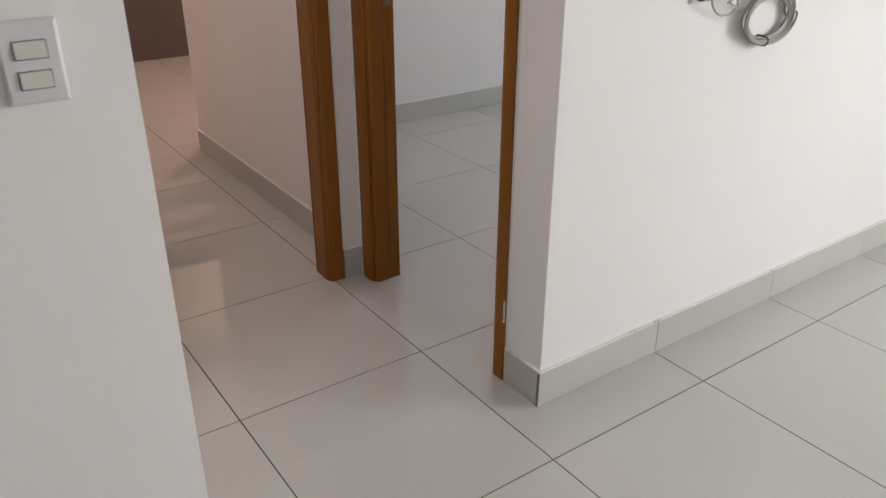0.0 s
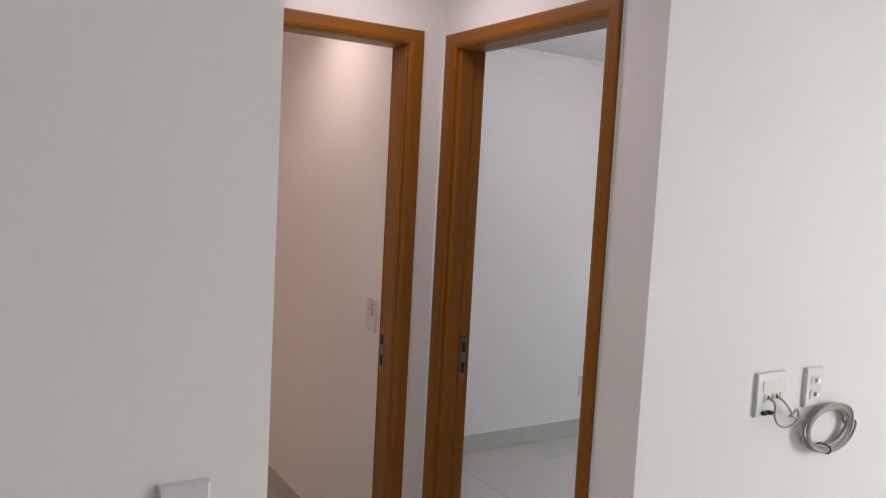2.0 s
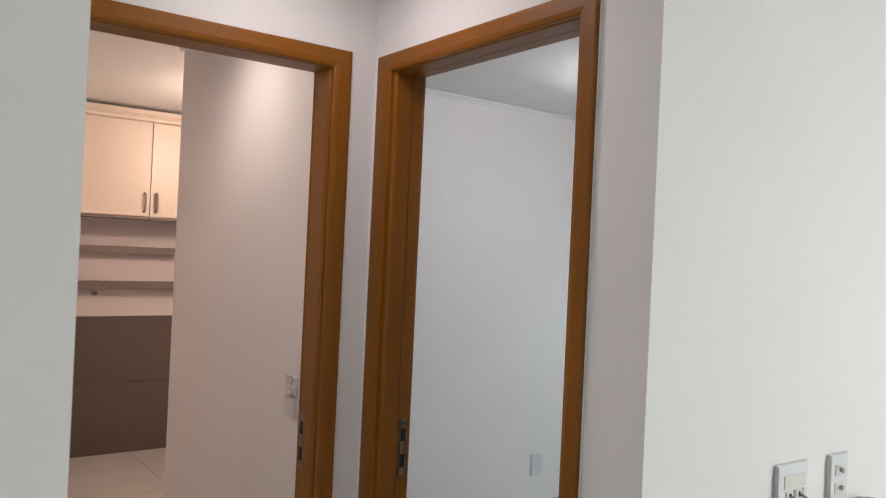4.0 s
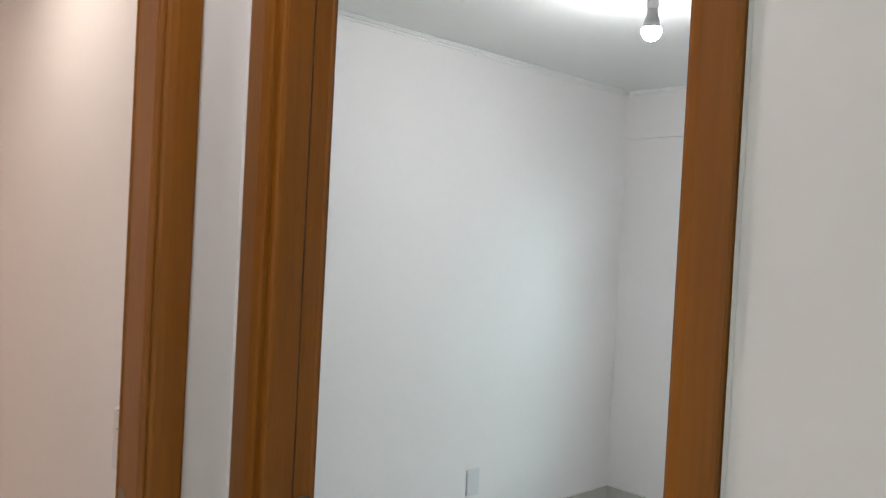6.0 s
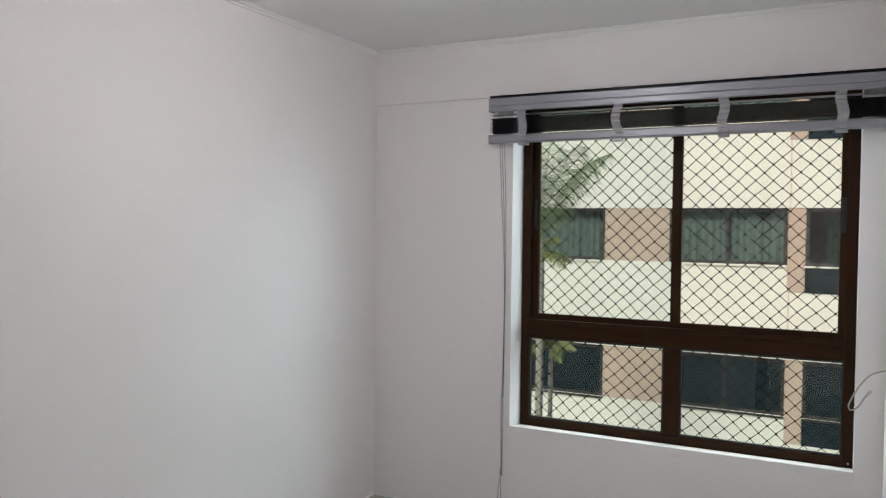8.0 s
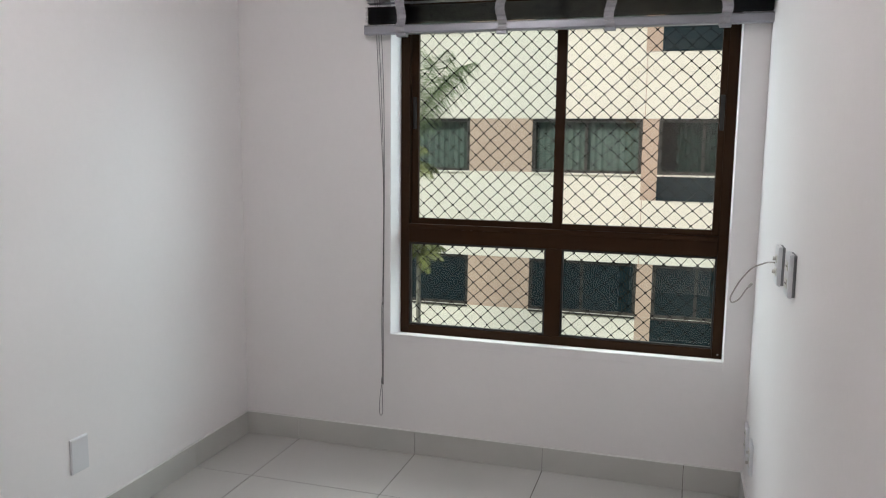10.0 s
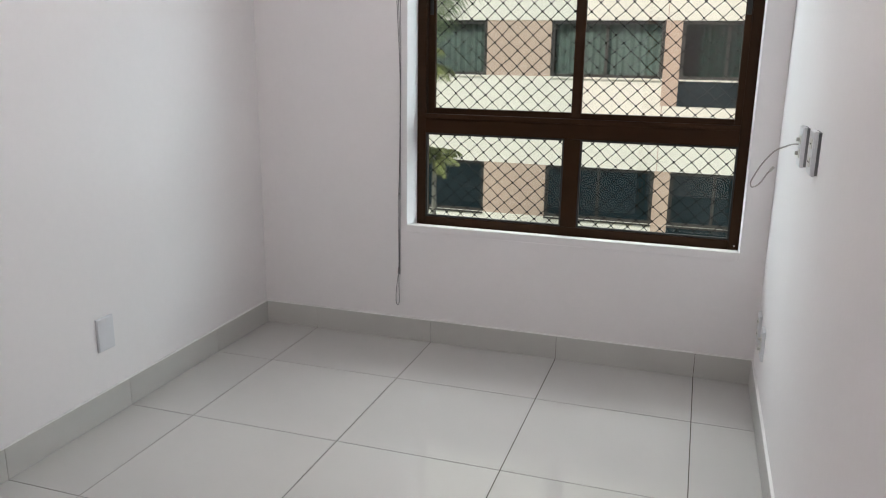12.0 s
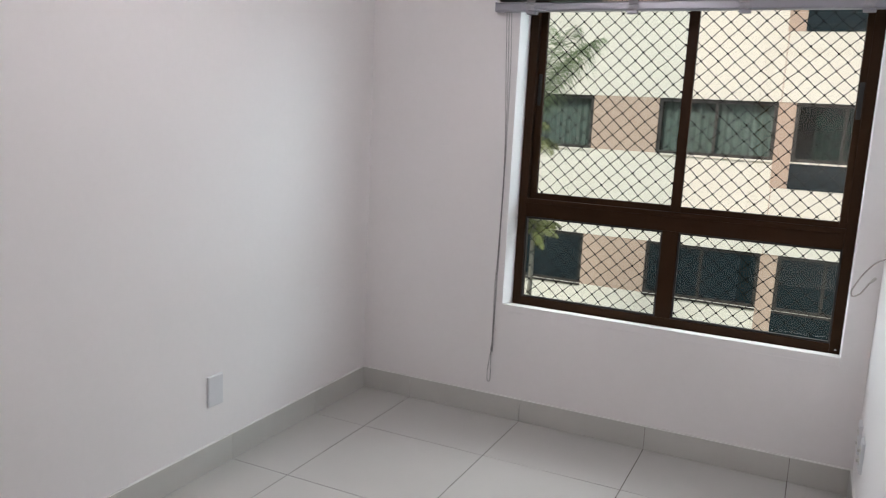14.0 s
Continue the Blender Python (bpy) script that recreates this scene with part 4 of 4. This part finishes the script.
def palm(loc, height, radius, crown_r, fronds, mat, seed, label, droop=1.0, rise=(0.55, 1.4), leaf=0.30):
    rnd = random.Random(seed)
    p = thing("palm_tree", pose(*loc), label, "palm tree", "palms outside")
    prof = []
    n = int(height / 0.09)
    for k in range(n):
        z = height * k / n
        r = radius * (1.15 - 0.3 * k / n)
        prof += [(r, z), (r * 0.93, z + height / n * 0.72)]
    prof.append((radius * 0.7, height))
    part("trunk", lathe(prof, 12), BARK, p)
    for f in range(fronds):
        az = 2 * math.pi * f / fronds + (rnd.uniform(-0.25, 0.25) if f else -0.1)
        up = 1.3 if f == 0 else rnd.uniform(*rise)
        L = crown_r * rnd.uniform(0.8, 1.15)
        d = Vector((math.cos(az), math.sin(az), 0))
        pts = []
        for k in range(13):
            u = k / 12
            pts.append(Vector((0, 0, height - 0.05)) + d * (L * u * math.cos(up * (1 - 0.15 * u))) + Vector((0, 0, L * (math.sin(up) * u - droop * (0.55 + 0.25 * up) * u * u))))
        bm = bmesh.new()
        for a, b in zip(pts, pts[1:]):
            add_rod(bm, a, b, 0.011, 4, 0.008)
        side = d.cross(Vector((0, 0, 1)))
        for k in range(70):
            u = 0.10 + 0.89 * k / 70
            i = min(int(u * 12), 11)
            q = pts[i].lerp(pts[i + 1], u * 12 - i)
            t = (pts[i + 1] - pts[i]).normalized()
            ln = L * leaf * math.sin(math.pi * (0.12 + 0.82 * u)) * rnd.uniform(0.8, 1.15)
            for s in (-1, 1):
                dirn = (side * s * 0.85 + t * 0.55 + Vector((0, 0, rnd.uniform(-0.7, 0.15)))).normalized()
                w = t * 0.006
                tip = q + dirn * ln + Vector((0, 0, -0.5 * ln))
                mid = q + dirn * ln * 0.55
                v = [bm.verts.new(c) for c in (q - w * 0.5, mid - w, tip, mid + w, q + w * 0.5)]
                bm.faces.new(v)
        part("frond", bm, FROND2 if f % 5 == 3 else mat, p)
    return p


palm((-4.58, 11.5, -6.2), 7.55, 0.066, 2.5, 8, FROND, 4, "tall slender palm with arching green fronds and ringed trunk", 0.42, (1.2, 1.5), 0.22)
palm((-4.54, 11.42, -6.2), 7.40, 0.030, 0.62, 7, FROND2, 15, "slim young palm with short yellow-green fronds", 0.8, (-0.1, 0.7), 0.3)
palm((-4.53, 11.9, -6.2), 5.92, 0.045, 0.55, 13, FROND2, 9, "lower palm with a yellow-green crown of short fronds", 0.9, (0.0, 1.35), 0.27)


# ---------------------------------------------------------------- skirting and floor tiles
def baseboard(name, a, b, face, z1=0.111):
    """Porcelain skirting pieces from a to b along x or y. face: +1 or -1, the way they stand off the wall."""
    along_x = abs(a[0] - b[0]) > abs(a[1] - b[1])
    lo, hi = (sorted((a[0], b[0])) if along_x else sorted((a[1], b[1])))
    base = a[1] if along_x else a[0]
    e0, e1 = sorted((base, base + face * 0.010))
    g0, g1 = sorted((base, base + face * 0.0065))
    t0, t1 = sorted((base, base + face * 0.009))

    def oriented(l, h, p, q, z0, zz, bev=0.0):
        return box(l, h, p, q, z0, zz, bev) if along_x else box(p, q, l, h, z0, zz, bev)
    root = setting(name, oriented(lo, hi, g0, g1, 0.0, z1 - 0.002), GROUT, "grey-white porcelain skirting tiles along the wall foot", "baseboard")
    part("caulk", oriented(lo, hi, t0, t1, z1 - 0.001, z1 + 0.003), CAULK, root, "uneven white caulk line")
    org, pit = (TX, TPX) if along_x else (TY, TPY)
    k = math.floor((lo - org) / pit)
    while org + k * pit < hi:
        l, h = max(lo, org + k * pit), min(hi, org + (k + 1) * pit)
        if h - l > 0.01:
            part("tile", oriented(l + (0.001 if l > lo else 0), h - (0.001 if h < hi else 0), e0, e1, 0.001, z1 - 0.001, 0.0006), SKIRT, root)
        k += 1
    return root


TX, TY, TPX, TPY = -0.412, -0.12, 0.606, 0.5905
baseboard("baseboard_1", (X_LW, Y_IN), (X_LW, Y_WIN), 1)
baseboard("baseboard_2", (X_LW + 0.01, Y_WIN), (X_RW - 0.01, Y_WIN), -1)
baseboard("baseboard_3", (X_RW, Y_IN + 0.012), (X_RW, Y_WIN), -1)
skirt = baseboard("baseboard_4", (0.0, -0.0102), (0.0, 3.35), 1)
crumbs = bmesh.new()
chip = random.Random(12)
for k in range(16):
    yy = chip.choice((0.455, 0.47, 0.485, 0.36, 1.06)) + chip.uniform(-0.018, 0.018)
    bmesh.ops.create_icosphere(crumbs, subdivisions=1, radius=chip.uniform(0.002, 0.0045), matrix=Matrix.Translation((0.006, yy, 0.1125)) @ Matrix.Diagonal((1.2, 1.8, 0.8, 1)))
part("mortar_crumb", crumbs, SKIRT, skirt, "rough crumbs of leftover mortar")
baseboard("baseboard_5", (-0.1440, 0.0), (-0.0002, 0.0), -1)
baseboard("baseboard_6", (X_A + 0.010, 0.0), (-0.961, 0.0), -1)
baseboard("baseboard_7", (X_A, -0.075), (X_A, 0.0), 1)
baseboard("baseboard_8", (-2.70, 0.0), (X_A - 0.115, 0.0), -1)
baseboard("baseboard_9", (-2.69, 0.0), (-2.69, 2.6), -1)
baseboard("baseboard_10", (LWX, -3.6), (LWX, LWY), 1)


def floor():
    bed = setting("floor", box(-5.25, 4.0, -3.6, 3.50, -0.12, -0.0015), GROUT, "polished off-white porcelain floor with thin dark joints", "floor")
    g = 0.0018
    areas = [(X_LW, X_RW, -0.97, Y_WIN), (-5.19, X_LW, -0.97, 2.6), (X_RW, 4.0, -3.6, 3.50)]
    cache = {}
    mats = TILE
    for ax0, ax1, ay0, ay1 in areas:
        i = math.floor((ax0 - TX) / TPX)
        while TX + i * TPX < ax1:
            k = math.floor((ay0 - TY) / TPY)
            while TY + k * TPY < ay1:
                x0, x1 = max(ax0, TX + i * TPX), min(ax1, TX + (i + 1) * TPX)
                y0, y1 = max(ay0, TY + k * TPY), min(ay1, TY + (k + 1) * TPY)
                # cut pieces meet without a joint where an area ends inside a tile
                l = x0 + (g if x0 == TX + i * TPX else 0)
                r = x1 - (g if x1 == TX + (i + 1) * TPX else 0)
                s = y0 + (g if y0 == TY + k * TPY else 0)
                t = y1 - (g if y1 == TY + (k + 1) * TPY else 0)
                key = (round(r - l, 4), round(t - s, 4))
                if key[0] > 0.004 and key[1] > 0.004:
                    if key not in cache:
                        cache[key] = mesh_of("tile", box(0, key[0], 0, key[1], -0.0014, 0.0), mats)
                    ob = new("tile", cache[key])
                    ob.location = (l, s, 0)
                    ob.parent = bed
                k += 1
            i += 1


floor()
